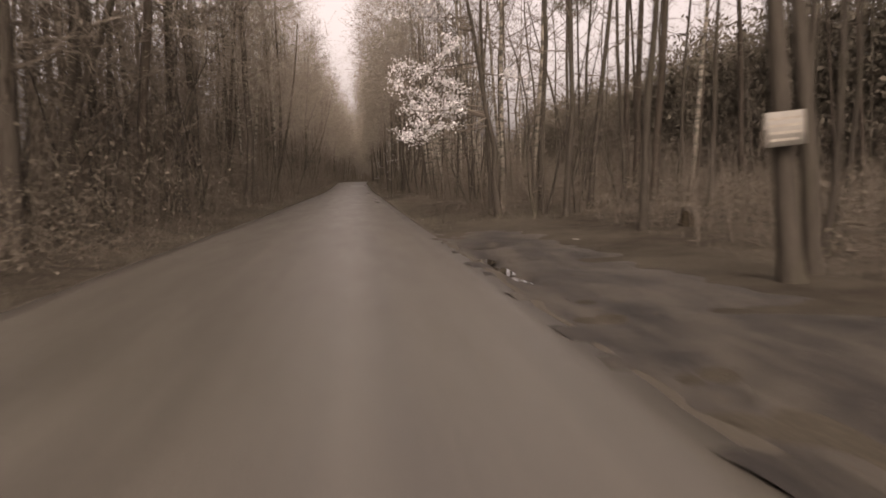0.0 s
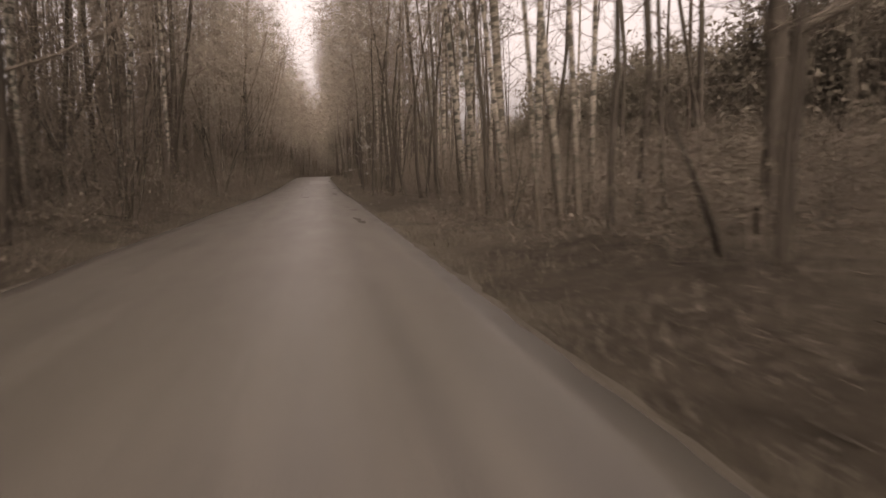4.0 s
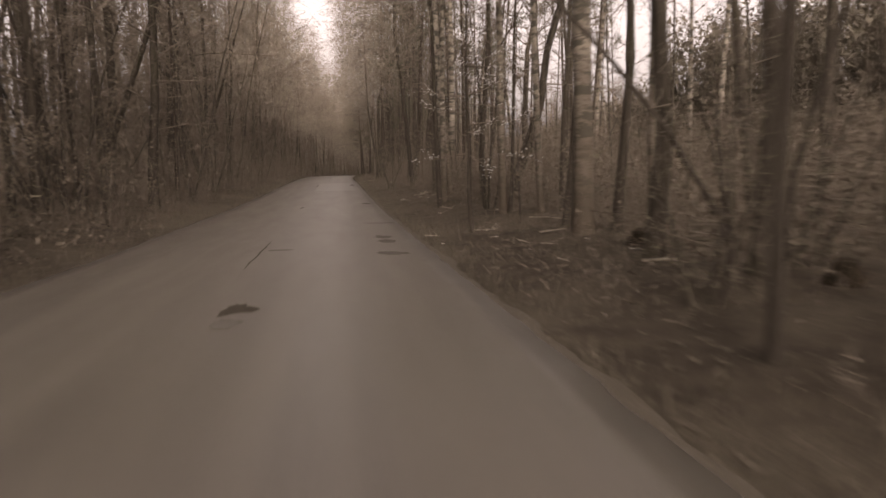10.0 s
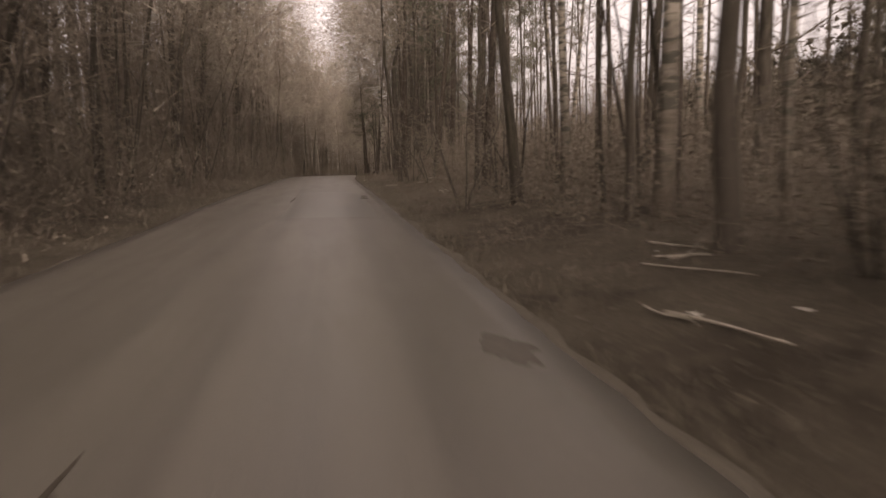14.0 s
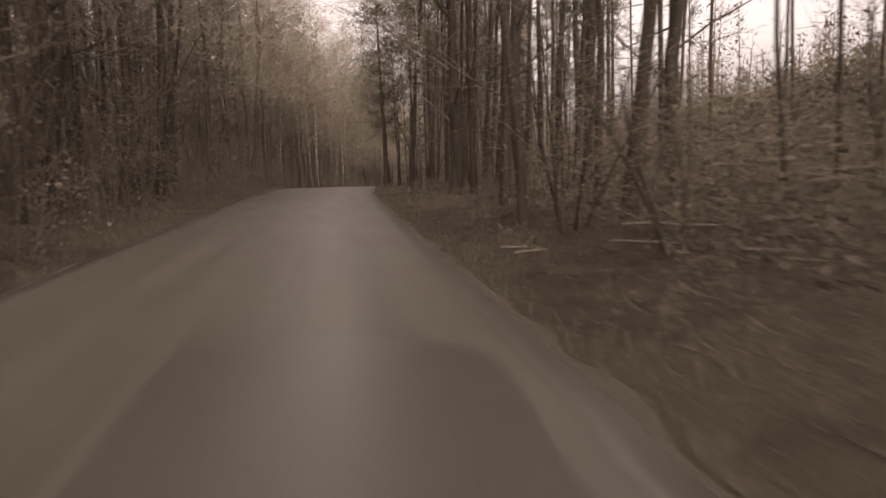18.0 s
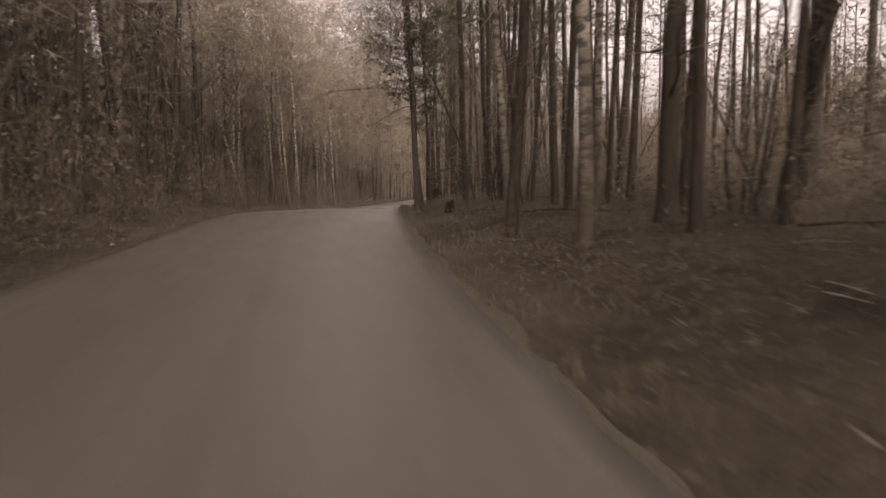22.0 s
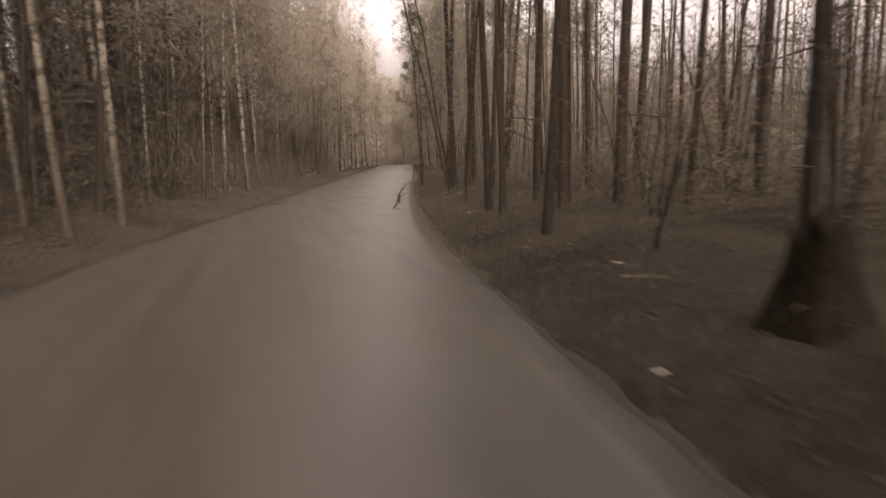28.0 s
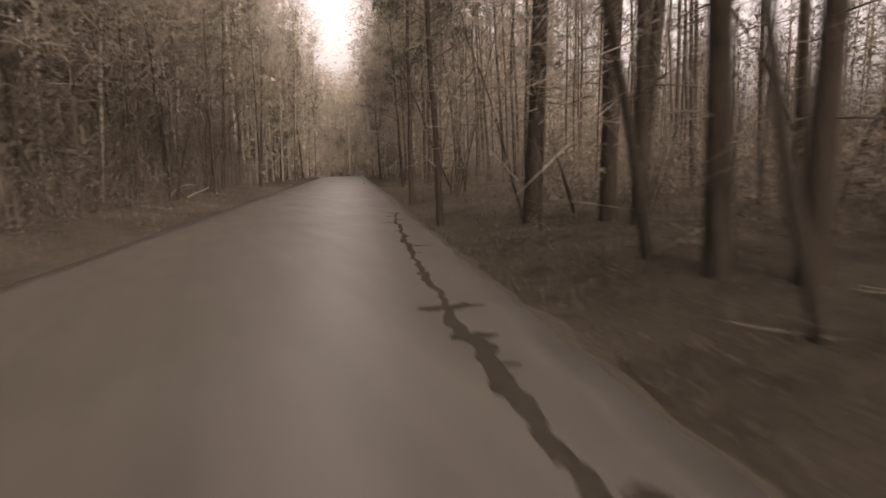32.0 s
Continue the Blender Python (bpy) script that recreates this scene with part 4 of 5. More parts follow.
def build_far_woods():
    rng = np.random.default_rng(8)

    def places(count, y0, y1, lo, hi, side, h0, h1):
        out = []
        for _ in range(count):
            y = rng.uniform(y0, y1)
            off = rng.uniform(lo, hi)
            x = float(edge_r(y) + off) if side > 0 else float(edge_l(y) - off)
            out.append((x, y, rng.uniform(h0, h1), rng.uniform(0.07, 0.15)))
        return out

    far_wood("far_woods", places(420, -30, 240, 5, 15, -1, 11, 18), rng, 95, 2.3, "dense bare wood left of the road", 30)
    far_wood("far_woods", places(300, -30, 270, 13, 30, -1, 13, 20), rng, 45, 2.8, "wood deeper left of the road", 40)
    far_wood("far_woods", places(220, 140, 245, 4, 16, -1, 12, 18), rng, 170, 2.4, "dense bare wood left of the bend", 30)
    far_wood("far_woods", places(270, -60, 42, 25, 38, 1, 10.5, 14.5), rng, 110, 2.2, "dense young wood beyond the first trees", 420, size=0.2, material=WOODS)
    far_wood("far_woods", places(110, 38, 64, 25, 38, 1, 10.0, 12.5), rng, 110, 2.2, "dense young wood beyond the clearing", 420, size=0.2, material=WOODS)
    far_wood("far_woods", places(250, 56, 112, 25, 38, 1, 9.0, 11.0), rng, 95, 2.0, "young wood beyond the first trees", 330, size=0.2, material=WOODS)
    far_wood("far_woods", places(200, 106, 160, 25, 38, 1, 5.0, 7.0), rng, 95, 2.0, "low young wood beyond the pines", 240, size=0.19, material=WOODS)
    far_wood("far_woods", places(240, 150, 275, 24, 42, 1, 10, 13.5), rng, 80, 2.2, "wood beyond the pines", 70)
    # always behind the lens: added trees that keep skylight off the first stretch
    far_wood("far_woods", places(110, -110, -6, 1.5, 25, 1, 13, 19), rng, 70, 2.6, "unseen wood added behind the start to shade the road", 20)
    far_wood("far_woods", places(110, -110, -6, 1.5, 25, -1, 13, 19), rng, 70, 2.6, "unseen wood added behind the start to shade the road", 20)
    # the woods at the road's end take the twig colour paled for haze
    far_wood("far_woods", places(260, 225, 300, 1.2, 20, 1, 13, 19), rng, 80, 2.6, "distant trees along the road", 150, material=HAZY_FAR_TWIG)
    far_wood("far_woods", places(260, 225, 300, 1.2, 20, -1, 13, 19), rng, 80, 2.6, "distant trees along the road", 150, material=HAZY_FAR_TWIG)
    far_wood("far_woods", [(rng.uniform(-10, 120), rng.uniform(298, 335), rng.uniform(15, 21), 0.15) for _ in range(330)], rng, 60, 3.0, "wood that closes the view", 280, material=HAZY_FAR_TWIG)


build_far_woods()


# ---- undergrowth: thin stems and brambles too many to count ----
def undergrowth(count, y0, y1, lo, hi, side, h0, h1, seed, label, power=1.2, twigs=9):
    rng = np.random.default_rng(seed)
    y = rng.uniform(y0, y1, count)
    off = lo + (hi - lo) * rng.random(count) ** power
    x = edge_r(y) + off if side > 0 else edge_l(y) - off
    keep = wave(x, y, 2.2, seed) + rng.normal(0, 0.35, count) > -0.35
    if side > 0:
        keep &= ~((y < 17) & (off < 4.2)) & ~((y > 43) & (y < 53) & (off < 3.6))
    x, y, off = x[keep], y[keep], off[keep]
    n = len(x)
    hgt = rng.uniform(h0, h1, n) * (0.45 + 0.55 * np.clip((off - lo) / 2.5, 0, 1)) * (0.75 + 0.35 * wave(x, y, 4.0, seed + 1))
    base = np.stack([x, y, ground_z(x, y) - 0.05], 1)
    lean = rng.normal(0, 0.2, (n, 2)) * hgt[:, None]
    mid = base + np.stack([lean[:, 0] * 0.35, lean[:, 1] * 0.35, hgt * 0.55], 1)
    tip = base + np.stack([lean[:, 0], lean[:, 1], hgt], 1)
    a = rng.uniform(0, np.pi, n)
    w = (0.004 + 0.0022 * hgt)[:, None]
    s = np.stack([np.cos(a), np.sin(a), a * 0], 1) * w
    t = np.stack([-np.sin(a), np.cos(a), a * 0], 1) * w
    stem = np.stack([base + s, base - s * 0.5 + t, base - s * 0.5 - t, mid + s * 0.7, mid - s * 0.35 + t * 0.7, mid - s * 0.35 - t * 0.7, tip], 1)
    i = (np.arange(n) * 7)[:, None]
    pat = np.array([(0, 1, 4), (0, 4, 3), (1, 2, 5), (1, 5, 4), (2, 0, 3), (2, 3, 5), (3, 4, 6), (4, 5, 6), (5, 3, 6)])
    f = [(i[:, :, None] + pat[None]).reshape(-1, 3)]
    v = [stem.reshape(-1, 3)]
    m = n * twigs
    k = np.repeat(np.arange(n), twigs)
    u = rng.uniform(0.15, 1.0, m)
    p = np.where((u < 0.55)[:, None], base[k] + (mid[k] - base[k]) * (u / 0.55)[:, None], mid[k] + (tip[k] - mid[k]) * ((u - 0.55) / 0.45)[:, None])
    d = rng.normal(0, 1, (m, 3)) + np.array([0, 0, 0.55])
    d /= np.linalg.norm(d, axis=1)[:, None]
    ln = (0.12 + 0.22 * hgt[k]) * rng.uniform(0.4, 1.2, m)
    q = p + d * ln[:, None]
    e = np.cross(d, rng.normal(0, 1, (m, 3)))
    e *= (rng.uniform(0.003, 0.006, m) / (np.linalg.norm(e, axis=1) + 1e-9))[:, None]
    v.append(np.stack([p + e, p - e, q], 1).reshape(-1, 3))
    f.append(n * 7 + np.arange(m * 3).reshape(m, 3))
    soup("undergrowth", np.concatenate(v), np.concatenate(f), TWIG, label, "undergrowth")


undergrowth(4200, -4, 150, 1.0, 8.5, -1, 1.8, 5.0, 41, "dense bare thicket left of the road")
undergrowth(2000, 150, 235, 2.2, 10.0, -1, 1.5, 4.2, 42, "dense bare thicket past the bend")
undergrowth(3900, 2, 116, 2.2, 14.0, 1, 0.9, 3.2, 43, "brown undergrowth among the trunks", 1.0)
undergrowth(1400, 116, 150, 4.2, 15.0, 1, 0.8, 2.6, 45, "low undergrowth among the pines", 1.0)
undergrowth(2400, 150, 235, 3.4, 15.0, 1, 0.8, 2.6, 44, "brown undergrowth among the pines", 1.0)


def brush_mass(clumps, each, y0, y1, lo, hi, side, top, seed, label, power=1.1):
    """Countless fine twigs and withered leaves that fill the edge of the wood."""
    rng = np.random.default_rng(seed)
    y = rng.uniform(y0, y1, clumps)
    off = lo + (hi - lo) * rng.random(clumps) ** power
    x = edge_r(y) + off if side > 0 else edge_l(y) - off
    z = ground_z(x, y) + rng.random(clumps) ** 1.35 * top * (0.3 + 0.7 * np.clip((off - lo) / 1.5, 0, 1)) * (0.75 + 0.35 * wave(x, y, 5.0, seed))
    if side > 0:
        keep = ~((y < 17) & (off < 4.5)) & ~((y > 43) & (y < 53) & (off < 3.8))
        x, y, z = x[keep], y[keep], z[keep]
    n = len(x)
    k = np.repeat(np.arange(n), each)
    m = len(k)
    size = rng.uniform(0.25, 0.6, n)[k][:, None]
    p = np.stack([x, y, z], 1)[k] + rng.normal(0, 1, (m, 3)) * size * np.array([1, 1, 0.7])
    p[:, 2] = np.maximum(p[:, 2], ground_z(p[:, 0], p[:, 1]) + 0.02)
    d = rng.normal(0, 1, (m, 3)) + np.array([0, 0, 0.35])
    d /= np.linalg.norm(d, axis=1)[:, None]
    s = np.cross(d, rng.normal(0, 1, (m, 3)))
    s /= np.linalg.norm(s, axis=1)[:, None] + 1e-9
    leafy = rng.random(m) < 0.5
    ln = np.where(leafy, rng.uniform(0.05, 0.1, m), rng.uniform(0.2, 0.6, m))[:, None]
    w = np.where(leafy, rng.uniform(0.02, 0.045, m), rng.uniform(0.004, 0.009, m))[:, None]
    v = np.stack([p + s * w, p - s * w, p + d * ln], 1).reshape(-1, 3)
    soup("brush", v, np.arange(m * 3).reshape(m, 3), BRUSH, label, "brush")


def canopy(clumps, each, y0, y1, lo, hi, side, z0, z1, seed, label, leaves=0.15, thick=1.0, material=None):
    """The fine outer twigs of the roadside crowns, that meet above the verge."""
    rng = np.random.default_rng(seed)
    y = rng.uniform(y0, y1, clumps)
    off = lo + (hi - lo) * rng.random(clumps)
    x = edge_r(y) + off if side > 0 else edge_l(y) - off
    z = road_z(y) + z0 + (z1 - z0) * rng.random(clumps) ** 0.8
    k = np.repeat(np.arange(clumps), each)
    m = len(k)
    size = rng.uniform(0.5, 1.1, clumps)[k][:, None]
    p = np.stack([x, y, z], 1)[k] + rng.normal(0, 1, (m, 3)) * size * np.array([0.7, 0.9, 0.8])
    d = rng.normal(0, 1, (m, 3)) + np.array([-0.5 * side, 0, 0.15])
    d /= np.linalg.norm(d, axis=1)[:, None]
    s = np.cross(d, rng.normal(0, 1, (m, 3)))
    s /= np.linalg.norm(s, axis=1)[:, None] + 1e-9
    leafy = rng.random(m) < leaves
    ln = np.where(leafy, rng.uniform(0.06, 0.14, m), rng.uniform(0.4, 1.1, m))[:, None]
    w = np.where(leafy, rng.uniform(0.02, 0.05, m), rng.uniform(0.006, 0.013, m))[:, None] * thick
    v = np.stack([p + s * w, p - s * w, p + d * ln], 1).reshape(-1, 3)
    soup("crown_twigs", v, np.arange(m * 3).reshape(m, 3), material or LIT_CROWN_TWIG, label, "twigs")


brush_mass(2200, 70, -6, 150, 1.2, 8.0, -1, 6.5, 61, "fine brown brush left of the road")
brush_mass(2200, 70, 146, 240, 3.0, 8.5, -1, 5.8, 62, "fine brown brush past the bend")
brush_mass(1800, 66, 27, 114, 2.4, 14.0, 1, 2.5, 63, "fine brown brush among the trunks", 0.9)
brush_mass(260, 66, 4, 28, 5.0, 15.0, 1, 0.8, 66, "low brown brush in the hollow behind the turnout", 0.9)
brush_mass(1300, 70, 112, 235, 4.2, 13.0, 1, 2.0, 64, "fine brown brush among the pines", 0.9)
brush_mass(1200, 70, 118, 240, 8.0, 19.0, 1, 3.3, 65, "taller brush deeper among the pines", 0.8)
def ground_cover(clumps, each, y0, y1, lo, hi, side, top, seed, label):
    """Low dead bracken and bramble over the forest floor, thickest away from the road."""
    rng = np.random.default_rng(seed)
    y = rng.uniform(y0, y1, clumps)
    off = lo + (hi - lo) * rng.random(clumps) ** 1.3
    x = edge_r(y) + off if side > 0 else edge_l(y) - off
    keep = wave(x, y, 1.7, seed) + 0.5 * wave(x, y, 0.6, seed + 1) > -0.3
    if side > 0:
        keep &= ~((y < 16) & (off < 4.0)) & ~((y > 43) & (y < 52) & (off < 3.0))
    x, y, off = x[keep], y[keep], off[keep]
    k = np.repeat(np.arange(len(x)), each)
    m = len(k)
    p = np.stack([x[k] + rng.normal(0, 0.3, m), y[k] + rng.normal(0, 0.35, m)], 1)
    z = ground_z(p[:, 0], p[:, 1]) + rng.random(m) ** 1.6 * top * np.clip(0.3 + off[k] / 2.5, 0, 1)
    p = np.concatenate([p, z[:, None]], 1)
    d = rng.normal(0, 1, (m, 3)) + np.array([0, 0, 0.5])
    d /= np.linalg.norm(d, axis=1)[:, None]
    t = np.cross(d, rng.normal(0, 1, (m, 3)))
    t /= np.linalg.norm(t, axis=1)[:, None] + 1e-9
    ln, w = rng.uniform(0.05, 0.16, m)[:, None], rng.uniform(0.003, 0.010, m)[:, None]
    v = np.stack([p + t * w, p - t * w, p + d * ln], 1).reshape(-1, 3)
    soup("ground_cover", v, np.arange(m * 3).reshape(m, 3), TWIG, label, "ground cover")


ground_cover(2600, 40, 2, 120, 0.9, 12.0, 1, 0.42, 91, "low dead bracken and bramble on the forest floor")
ground_cover(2600, 40, 116, 225, 0.9, 13.0, 1, 0.34, 92, "low dead bracken under the pines")
ground_cover(1800, 36, -4, 225, 0.8, 4.0, -1, 0.4, 93, "low dead bracken along the left verge")
canopy(1500, 75, 4, 150, -0.5, 5.0, -1, 4.5, 15.5, 71, "fine crown twigs along the left verge")
canopy(800, 75, 150, 250, 0.8, 6.0, -1, 4.0, 16.0, 72, "fine crown twigs past the bend")
canopy(980, 60, 30, 150, -0.9, 2.4, 1, 5.5, 15.0, 73, "fine crown twigs above the right verge")
canopy(650, 75, 176, 262, 0.4, 5.5, 1, 2.0, 14.0, 74, "fine crown twigs above the far verge")
canopy(650, 75, 142, 205, -0.2, 6.0, -1, 6.0, 19.0, 75, "fine crown twigs on the outside of the bend", 0.3)
# far verge twigs, in the colour lightened to stand for haze
canopy(480, 75, 195, 270, -0.9, 5.0, -1, 6.0, 20.0, 76, "fine crown twigs far down the verge", 0.3, material=HAZY_FAR_TWIG)
canopy(480, 75, 200, 270, -0.9, 5.0, 1, 6.0, 19.0, 77, "fine crown twigs far down the verge", 0.3, material=HAZY_FAR_TWIG)
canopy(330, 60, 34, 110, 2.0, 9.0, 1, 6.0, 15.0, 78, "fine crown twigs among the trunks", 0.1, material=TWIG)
canopy(1300, 75, 296, 330, -16.0, 14.0, -1, 0.2, 19.0, 79, "tangle of twigs that closes the end of the view", 0.5, 4.0, material=HAZY_FAR_TWIG)
canopy(70, 75, 138, 146, -1.2, 0.8, 1, 2.7, 7.0, 81, "fine drooping twigs over the inside of the bend", 0.1, 0.8)
canopy(330, 60, 129, 176, 1.2, 9.0, 1, 5.2, 14.0, 80, "fine crown twigs over the pine trunks", 0.2, material=TWIG)


# ---- fallen wood, litter and small things ----
def stick(x0, y0, x1, y1, r, material, label, name="fallen_branch", lift=0.03, side=0.0):
    rng = np.random.default_rng(int(abs(x0 * 97 + y0 * 31)))
    ob = thing(name, label, "branch", "fallen branches on the forest floor")
    k = 6
    t = np.linspace(0, 1, k)
    r = r * 0.5
    x, y = x0 + (x1 - x0) * t + rng.normal(0, 0.012, k), y0 + (y1 - y0) * t + rng.normal(0, 0.012, k)
    ends = (float(ground_z(x0, y0)), float(ground_z(x1, y1)))
    z = np.maximum(ends[0] + (ends[1] - ends[0]) * t, ground_z(x, y)) + r * 0.6 + lift + side * t
    geo = Geo()
    geo.tube(np.stack([x, y, z], 1) - np.array([x0, y0, ends[0]]), np.linspace(r, r * 0.55, k), 6)
    for _ in range(2):
        i = rng.integers(2, k - 1)
        p = np.array([x[i] - x0, y[i] - y0, z[i] - ends[0]])
        geo.spike(p, p + unit((x1 - x0 + rng.normal(0, 0.3), y1 - y0 + rng.normal(0, 0.3), 0.15)) * rng.uniform(0.15, 0.4), r * 0.45)
    part("stem", geo, material, ob)
    ob.matrix_basis = Matrix.Translation((x0, y0, ends[0]))


PALE, DARK = "pale barkless branch lying on the ground", "dark rotten branch lying on the ground"
for a in [(5.63, 76.05, 5.66, 75.5, .014), (5.66, 74.9, 5.74, 74.5, .014), (5.37, 74.4, 5.41, 74.1, .03), (5.92, 83.9, 6.15, 83.1, .03), (4.93, 81.46, 5.17, 80.32, .034), (4.79, 106.57, 5.19, 106.45, .018), (6.09, 84.4, 6.41, 83.7, .03), (5.85, 83.37, 6.02, 83.31, .05), (6.39, 79.0, 6.74, 78.7, .025), (5.74, 79.5, 5.95, 79.35, .025), (7.38, 78.9, 7.58, 78.8, .025), (5.86, 99.5, 5.93, 98.84, .035), (7.66, 102.7, 8.2, 102.65, .03), (8.51, 115.6, 9.0, 115.75, .06), (10.6, 173.35, 10.85, 173.45, .018), (11.4, 173.75, 11.75, 173.9, .014), (12.7, 176.8, 12.9, 176.5, .018), (6.86, 122.9, 6.83, 122.4, .035), 
          (6.45, 107.0, 7.5, 106.25, .03)]:
    stick(*a, PALE_WOOD, PALE)
for a in [(5.6, 68.8, 5.8, 68.5, .035), (7.84, 154.2, 8.0, 153.6, .035), (6.05, 61.8, 6.35, 61.5, .04), (8.5, 65.6, 8.6, 65, .03),
          (6.9, 70.2, 7.5, 69.4, .035), (5.4, 69.6, 5.7, 69.2, .03), (6.6, 72.5, 7.0, 71.8, .03), (6.1, 66.4, 6.5, 66.1, .03)]:
    stick(*a, PALE_WOOD, PALE)
for a in [
          (5.57, 83.38, 5.93, 81.97, .022), (4.87, 81.80, 4.96, 81.02, .022), (5.64, 79.21, 5.68, 78.65, .022), (5.98, 78.15, 6.30, 77.75, .022), (6.68, 77.70, 6.83, 77.62, .022), (5.68, 76.09, 5.74, 75.93, .022),
          (5.63, 75.08, 5.75, 74.45, .022), (5.42, 63.11, 5.43, 62.75, .022), (6.62, 63.52, 6.71, 63.30, .022), (6.22, 61.64, 6.19, 61.04, .022), (8.66, 64.99, 7.83, 62.95, .022), (8.90, 65.82, 8.84, 65.42, .022),
          (4.24, 68.04, 4.51, 68.00, .022), (5.69, 69.20, 5.88, 68.93, .022), (5.66, 66.27, 5.74, 65.80, .022), (5.65, 64.71, 5.75, 64.44, .022), (8.52, 66.94, 8.62, 66.12, .022), (11.51, 176.73, 11.65, 176.01, .022),
          (10.99, 173.68, 11.40, 173.40, .022), (11.39, 174.20, 11.75, 173.83, .022), (12.80, 176.82, 12.65, 175.56, .022), (5.97, 106.27, 6.54, 105.53, .022), (7.29, 101.91, 7.75, 101.84, .022), (5.96, 99.70, 6.05, 99.08, .022),
          (4.73, 107.04, 5.00, 106.70, .022), (6.54, 122.46, 6.56, 122.05, .022), (9.61, 165.77, 9.68, 165.65, .022), (9.96, 165.63, 9.96, 165.31, .022),
]:
    stick(*a, PALE_WOOD, PALE)
for a in [(7.1, 55.5, 7.8, 55.2, .07), (9.0, 126.4, 10.6, 125.4, .05), (6.9, 133.3, 8.6, 132.0, .06), (8.8, 148.0, 10.2, 147.1, .06), (-3.0, 40.5, -4.4, 41.2, .05), (-2.8, 72.0, -3.9, 73.5, .05)]:
    stick(*a, ROT_WOOD, DARK)
# thin pale poles propped in the hollow behind the turnout
for a, lift, up in [((13.3, 25.94, 15.16, 24.7, 0.035), 0.19, -0.04), ((14.01, 25.89, 15.46, 24.66, 0.035), 0.57, -0.47), ((14.7, 25.81, 15.16, 24.71, 0.035), 0.51, -0.26), ((13.42, 25.97, 13.94, 24.89, 0.035), 0.56, 0.02), ((17.22, 25.44, 17.06, 24.45, 0.035), -0.03, -0.03)]:
    stick(*a, PALE_WOOD, "thin pale poles lying across low brush", "pole", lift, up)
stick(7.67, 205.39, 8.56, 205.18, .09, PALE_WOOD, "thick pale broken branch sticking up from the grass", "fallen_branch", 0.02, 0.6)
hoop = thing("fallen_branch", "thin pale branch bowed up out of the grass", "branch", "fallen branches on the forest floor")
bend = np.linspace(0, 1, 9)
geo = Geo()
geo.tube(np.stack([1.15 * bend, -0.3 * bend, 0.62 * np.sin(bend ** 0.8 * 1.9)], 1), np.linspace(0.032, 0.016, 9), 6)
part("stem", geo, PALE_WOOD, hoop)
hoop.matrix_basis = Matrix.Translation((6.9, 205.65, float(ground_z(6.9, 205.65))))
# a bent branch arching over the verge
for x0, y0, x1, y1, z0, z1, bow in [(5.98, 140.3, 7.94, 138.94, 0.95, 1.56, 0.12), (10.1, 164.75, 11.6, 163.4, 2.23, 1.99, 0.08), (9.5, 162.95, 10.75, 162.9, 1.67, 1.17, 0.24), (11.48, 161.3, 12.56, 161.05, 1.75, 1.75, 0.1),
                                    (5.75, 140.6, 2.9, 140.2, 3.4, 3.65, 0.32), (5.7, 140.7, 4.3, 141.0, 3.0, 2.7, 0.32), (-3.2, 83.6, 0.2, 84.0, 5.2, 5.6, 0.32)]:
    arm = thing("hanging_branch", "thin dark branch bowed across the trunks", "branch")
    t = np.linspace(0, 1, 9)
    g0 = float(ground_z(x0, y0))
    geo = Geo()
    geo.tube(np.stack([(x1 - x0) * t, (y1 - y0) * t, z0 + (z1 - z0) * t + bow * np.sin(np.sqrt(t) * math.pi)], 1), np.linspace(0.019, 0.007, 9), 6)
    part("stem", geo, BARK, arm)
    twigs, chance = Geo(), np.random.default_rng(int(x0 * 10 + y0))
    for k in range(14 if z0 > 2 else 4):
        u = chance.uniform(0.3, 1.0)
        p = np.array([(x1 - x0) * u, (y1 - y0) * u, z0 + (z1 - z0) * u + bow * math.sin(math.sqrt(u) * math.pi)])
        bough(twigs, chance, p, (x1 - x0, chance.normal(0, 1.2), chance.normal(-0.3, 0.8)), chance.uniform(0.25, 0.7), 0.008, 3, 2, -0.04, 0.004)
    tagged(part("spray", twigs, TWIG, arm), kind="stuff")
    arm.matrix_basis = Matrix.Translation((x0, y0, g0))


def stump(x, y, r, h, label):
    rng = np.random.default_rng(int(x * 100 + y))
    ob = thing("tree_stump", label, "stump", "old stumps in the wood")
    geo = Geo()
    k = 14
    ang = np.arange(k) * 2 * np.pi / k
    rows = []
    for z, s in ((-0.1, 1.7), (0.05, 1.3), (h * 0.6, 1.0), (h, 0.8)):
        w = r * s * (1 + 0.16 * np.sin(ang * 3 + x) + 0.08 * rng.normal(size=k))
        rows.append(np.stack([w * np.cos(ang), w * np.sin(ang), np.full(k, z) + (h * (0.16 * rng.normal(size=k) + 0.1 * np.cos(ang + x)) if z == h else 0)], 1))
    geo.add(np.concatenate(rows), [(i * k + j, i * k + (j + 1) % k, (i + 1) * k + (j + 1) % k, (i + 1) * k + j) for i in range(3) for j in range(k)])
    part("body", geo, ROT_WOOD, ob)
    cap = Geo()
    cap.add(np.concatenate([rows[3] * np.array([1, 1, 1]), [[0, 0, h * 0.9]]]), [(j, (j + 1) % k, k) for j in range(k)])
    part("cut_face", cap, ROT_WOOD, ob, "dark weathered cut face")
    ob.matrix_basis = Matrix.Translation((x, y, float(ground_z(x, y))))


for x, y, r, h in [(9.3, 10.7, .15, .28), (7.95, 55.7, .2, .22), (5.96, 136.45, .11, .27), (7.95, 151.6, .24, .7), (6.63, 63.3, .12, .2), (6.85, 59.4, .12, .2)]:
    stump(x, y, r, h, "dark rotten tree stump among dry grass")


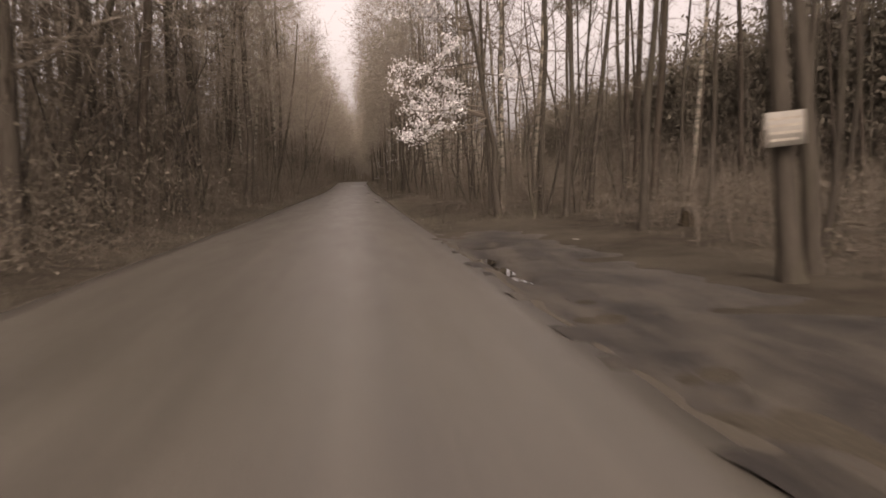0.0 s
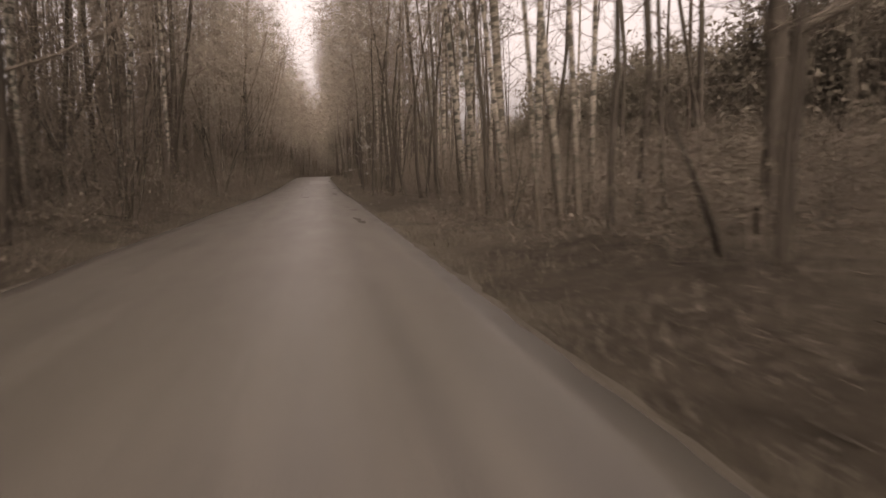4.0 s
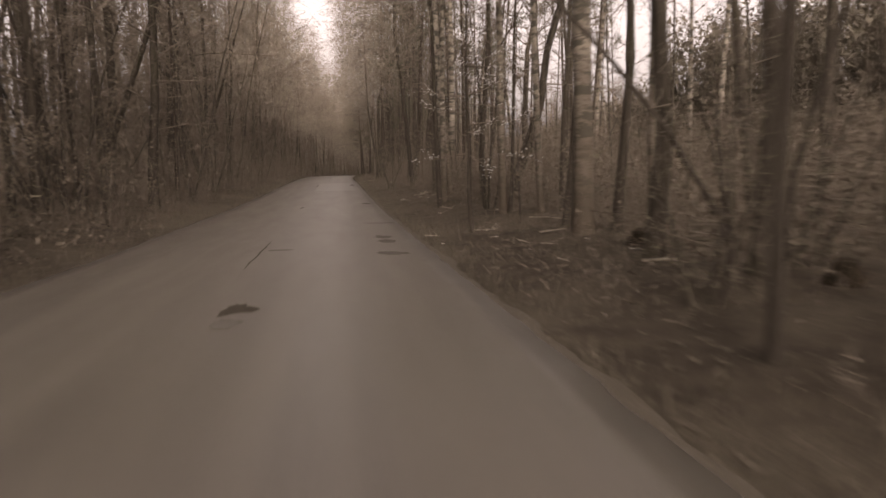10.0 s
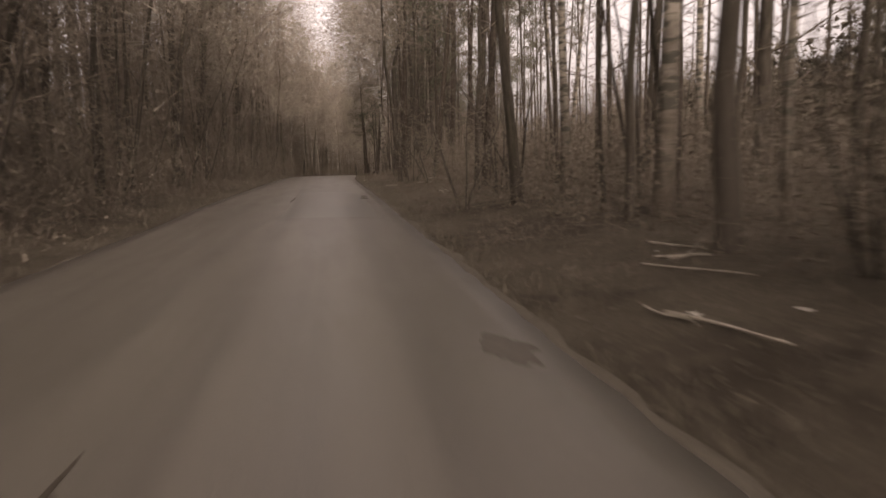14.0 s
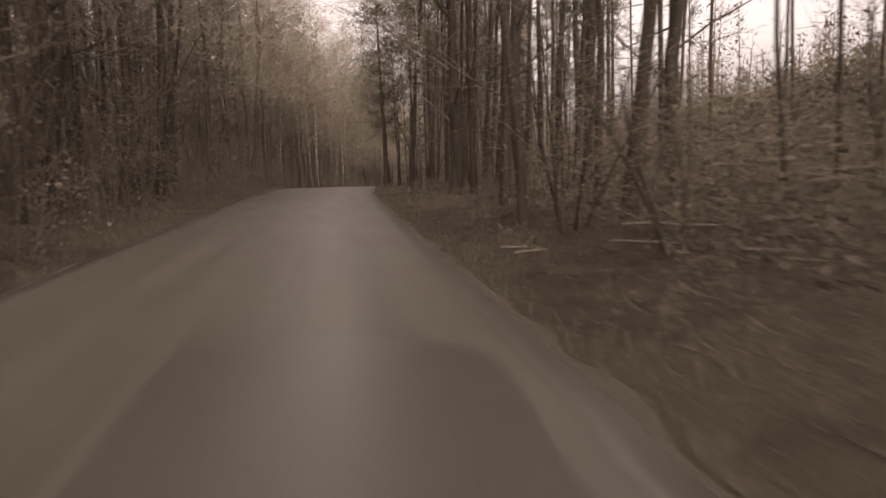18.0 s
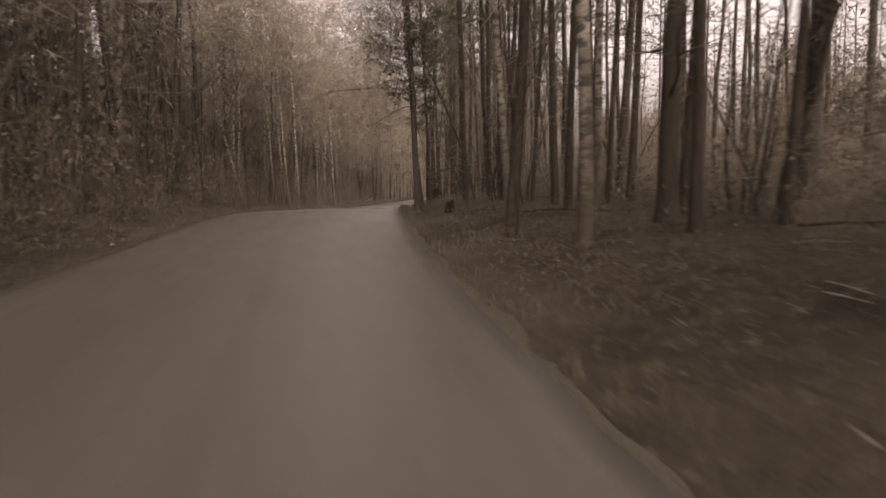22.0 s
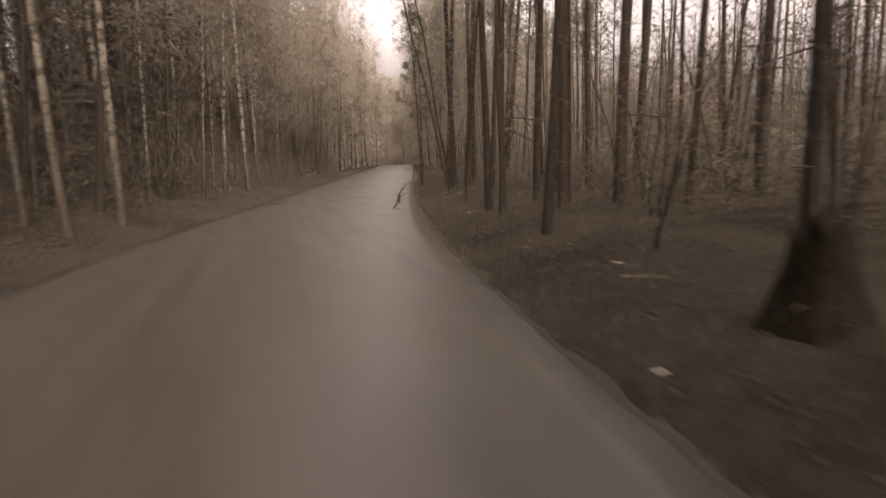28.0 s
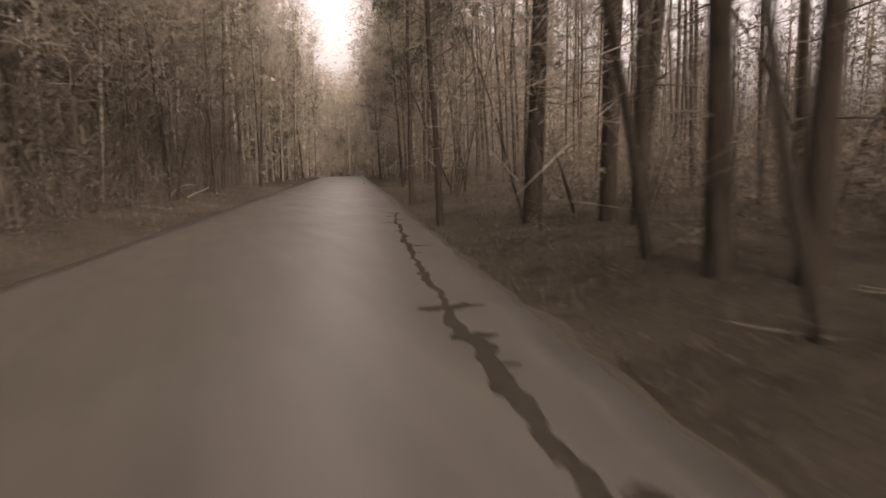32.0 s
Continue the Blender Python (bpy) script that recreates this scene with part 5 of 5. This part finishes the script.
def scrap(x, y, s, seed):
    rng = np.random.default_rng(seed)
    geo = Geo()
    k = 4
    gx, gy = np.meshgrid(np.linspace(-1, 1, k), np.linspace(-1, 1, k))
    z = 0.25 * np.sin(gx * 2 + seed) * np.cos(gy * 1.7) + 0.12 * rng.normal(size=gx.shape)
    v = np.stack([gx * s, gy * s * 0.6, 0.05 + z * s * 0.5], -1).reshape(-1, 3)
    geo.add(v, [(i * k + j, i * k + j + 1, (i + 1) * k + j + 1, (i + 1) * k + j) for i in range(k - 1) for j in range(k - 1)])
    ob = new("paper_scrap", geo.mesh("paper_scrap", PAPER))
    tagged(ob, "crumpled pale scrap of litter on the verge", "litter", "litter on the verge")
    ob.matrix_basis = Matrix.Translation((x, y, float(ground_z(x, y)) + 0.02)) @ Matrix.Rotation(rng.uniform(0, 6.28), 4, "Z")


for i, (x, y) in enumerate([(4.96, 51), (4.54, 49.6), (4.81, 49.5), (5.84, 48.8), (6.2, 62.4), (5.96, 54.3), (4.3, 66.1), (5.37, 66.9), (5.39, 64.4), (6.14, 64), (4.99, 81.2), (6, 84), (5.57, 80.8), (5.71, 143.3), (-1.9, 148.9), (6.6, 151.3),
                             (9.29, 164.9), (8.2, 126.6), (10.48, 139), (6.43, 9.3), (5.75, 11), (4.3, 18.5), (4.3, 117.3), (8.1, 156.1), (8.05, 154.7)]):
    scrap(x, y, 0.045 + 0.02 * math.sin(i * 2.1), i)


def tree_sign():
    """A printed sheet fixed to the first trunk."""
    board = thing("notice_board", "white notice sheet with printed lines fixed to a trunk", "sign")
    geo = Geo()
    w, h, t = 0.24, 0.185, 0.008
    n = 9
    xs = np.linspace(-w, w, n)
    front = [[(x, -0.012 * math.cos(x * 5) - t, z) for x in xs] for z in (-h, h)]
    back = [[(x, -0.012 * math.cos(x * 5) + t, z) for x in xs] for z in (-h, h)]
    v = front[0] + front[1] + back[0] + back[1]
    f = [(i, i + 1, n + i + 1, n + i) for i in range(n - 1)] + [(2 * n + i + 1, 2 * n + i, 3 * n + i, 3 * n + i + 1) for i in range(n - 1)]
    f += [(2 * n + i, 2 * n + i + 1, i + 1, i) for i in range(n - 1)] + [(n + i, n + i + 1, 3 * n + i + 1, 3 * n + i) for i in range(n - 1)]
    f += [(0, n, 3 * n, 2 * n), (n - 1, 3 * n - 1, 4 * n - 1, 2 * n - 1)]
    geo.add(v, f)
    part("sheet", geo, SHEET, board, "weathered white sheet")
    for k, z in enumerate((0.11, 0.035, -0.04, -0.115)):
        bar = Geo()
        u = np.linspace(-w * 0.86, w * (0.86, 0.8, 0.86, 0.6)[k], 7)
        bar.add([(x, -0.012 * math.cos(x * 5) - t - 0.003, z + s) for s in (-0.014, 0.014) for x in u], [(i, i + 1, 8 + i, 7 + i) for i in range(6)])
        part("print_line", bar, PRINT, board, "faded line of print")
    board.matrix_basis = Matrix.Translation((6.84, 3.07, 1.66)) @ Matrix.Rotation(radians(-5), 4, "Y") @ Matrix.Rotation(radians(4), 4, "Z")


tree_sign()


# ---- leaf litter and dry grass ----
def build_litter():
    rng = np.random.default_rng(3)

    def spots(count, y0, y1, lo, hi, power, right=0.55):
        y = rng.uniform(y0, y1, count)
        off = lo + (hi - lo) * rng.random(count) ** power
        x = np.where(rng.random(count) < right, edge_r(y) + off, edge_l(y) - off)
        return x, y

    n = 60000
    x, y = spots(n, -4, 215, 0.05, 13.0, 1.5)
    bare = (x > 3.5) & (x < 7.6) & (y < 15) & (rng.random(n) < 0.7)
    x, y = x[~bare], y[~bare]
    n = len(x)
    z = ground_z(x, y) + 0.012
    a, s = rng.uniform(0, 6.28, n), rng.uniform(0.02, 0.05, n)
    c, d = np.cos(a) * s, np.sin(a) * s
    lift = rng.uniform(0.0, 0.015, (n, 4))
    q = np.stack([np.stack([x - c, y - d, z + lift[:, 0]], 1), np.stack([x + d * 0.6, y - c * 0.6, z + lift[:, 1]], 1), np.stack([x + c, y + d, z + lift[:, 2]], 1), np.stack([x - d * 0.6, y + c * 0.6, z + lift[:, 3]], 1)], 1)
    soup("leaf_litter", q.reshape(-1, 3), np.arange(n * 4).reshape(n, 4), DRY_LEAF, "fallen brown leaves over the forest floor", "leaf litter")

    n = 125000
    x, y = spots(n, -4, 215, 0.1, 7.0, 1.6, 0.66)
    clump = wave(x, y, 0.8, 11) + 0.6 * wave(x, y, 2.7, 12) + rng.normal(0, 0.35, n)
    bare = ((y < 14) | ((y > 43) & (y < 52))) & (x > 3) & (x < 8)
    x, y = x[(clump > -0.05) & ~bare], y[(clump > -0.05) & ~bare]
    n = len(x)
    z = ground_z(x, y) - 0.02
    a, h = rng.uniform(0, 6.28, n), rng.uniform(0.06, 0.26, n)
    bend = rng.normal(0, 0.5, (n, 2)) * h[:, None]
    w = 0.0042
    base = np.stack([x, y, z], 1)
    side = np.stack([np.cos(a) * w, np.sin(a) * w, a * 0], 1)
    mid = base + np.stack([bend[:, 0] * 0.35, bend[:, 1] * 0.35, h * 0.65], 1)
    tip = base + np.stack([bend[:, 0], bend[:, 1], h * rng.uniform(0.5, 1.0, n)], 1)
    q = np.stack([base - side, base + side, mid + side * 0.7, tip, mid - side * 0.7], 1)
    i = np.arange(n) * 5
    faces = np.concatenate([np.stack([i, i + 1, i + 2, i + 4], 1)])
    tips = np.stack([i + 4, i + 2, i + 3, i + 3], 1)
    soup("dry_grass", q.reshape(-1, 3)[:, :], np.concatenate([np.stack([i, i + 1, i + 2], 1), np.stack([i, i + 2, i + 4], 1), tips[:, :3]]), DRY_GRASS, "dry straw-coloured grass along the verges", "grass")


build_litter()
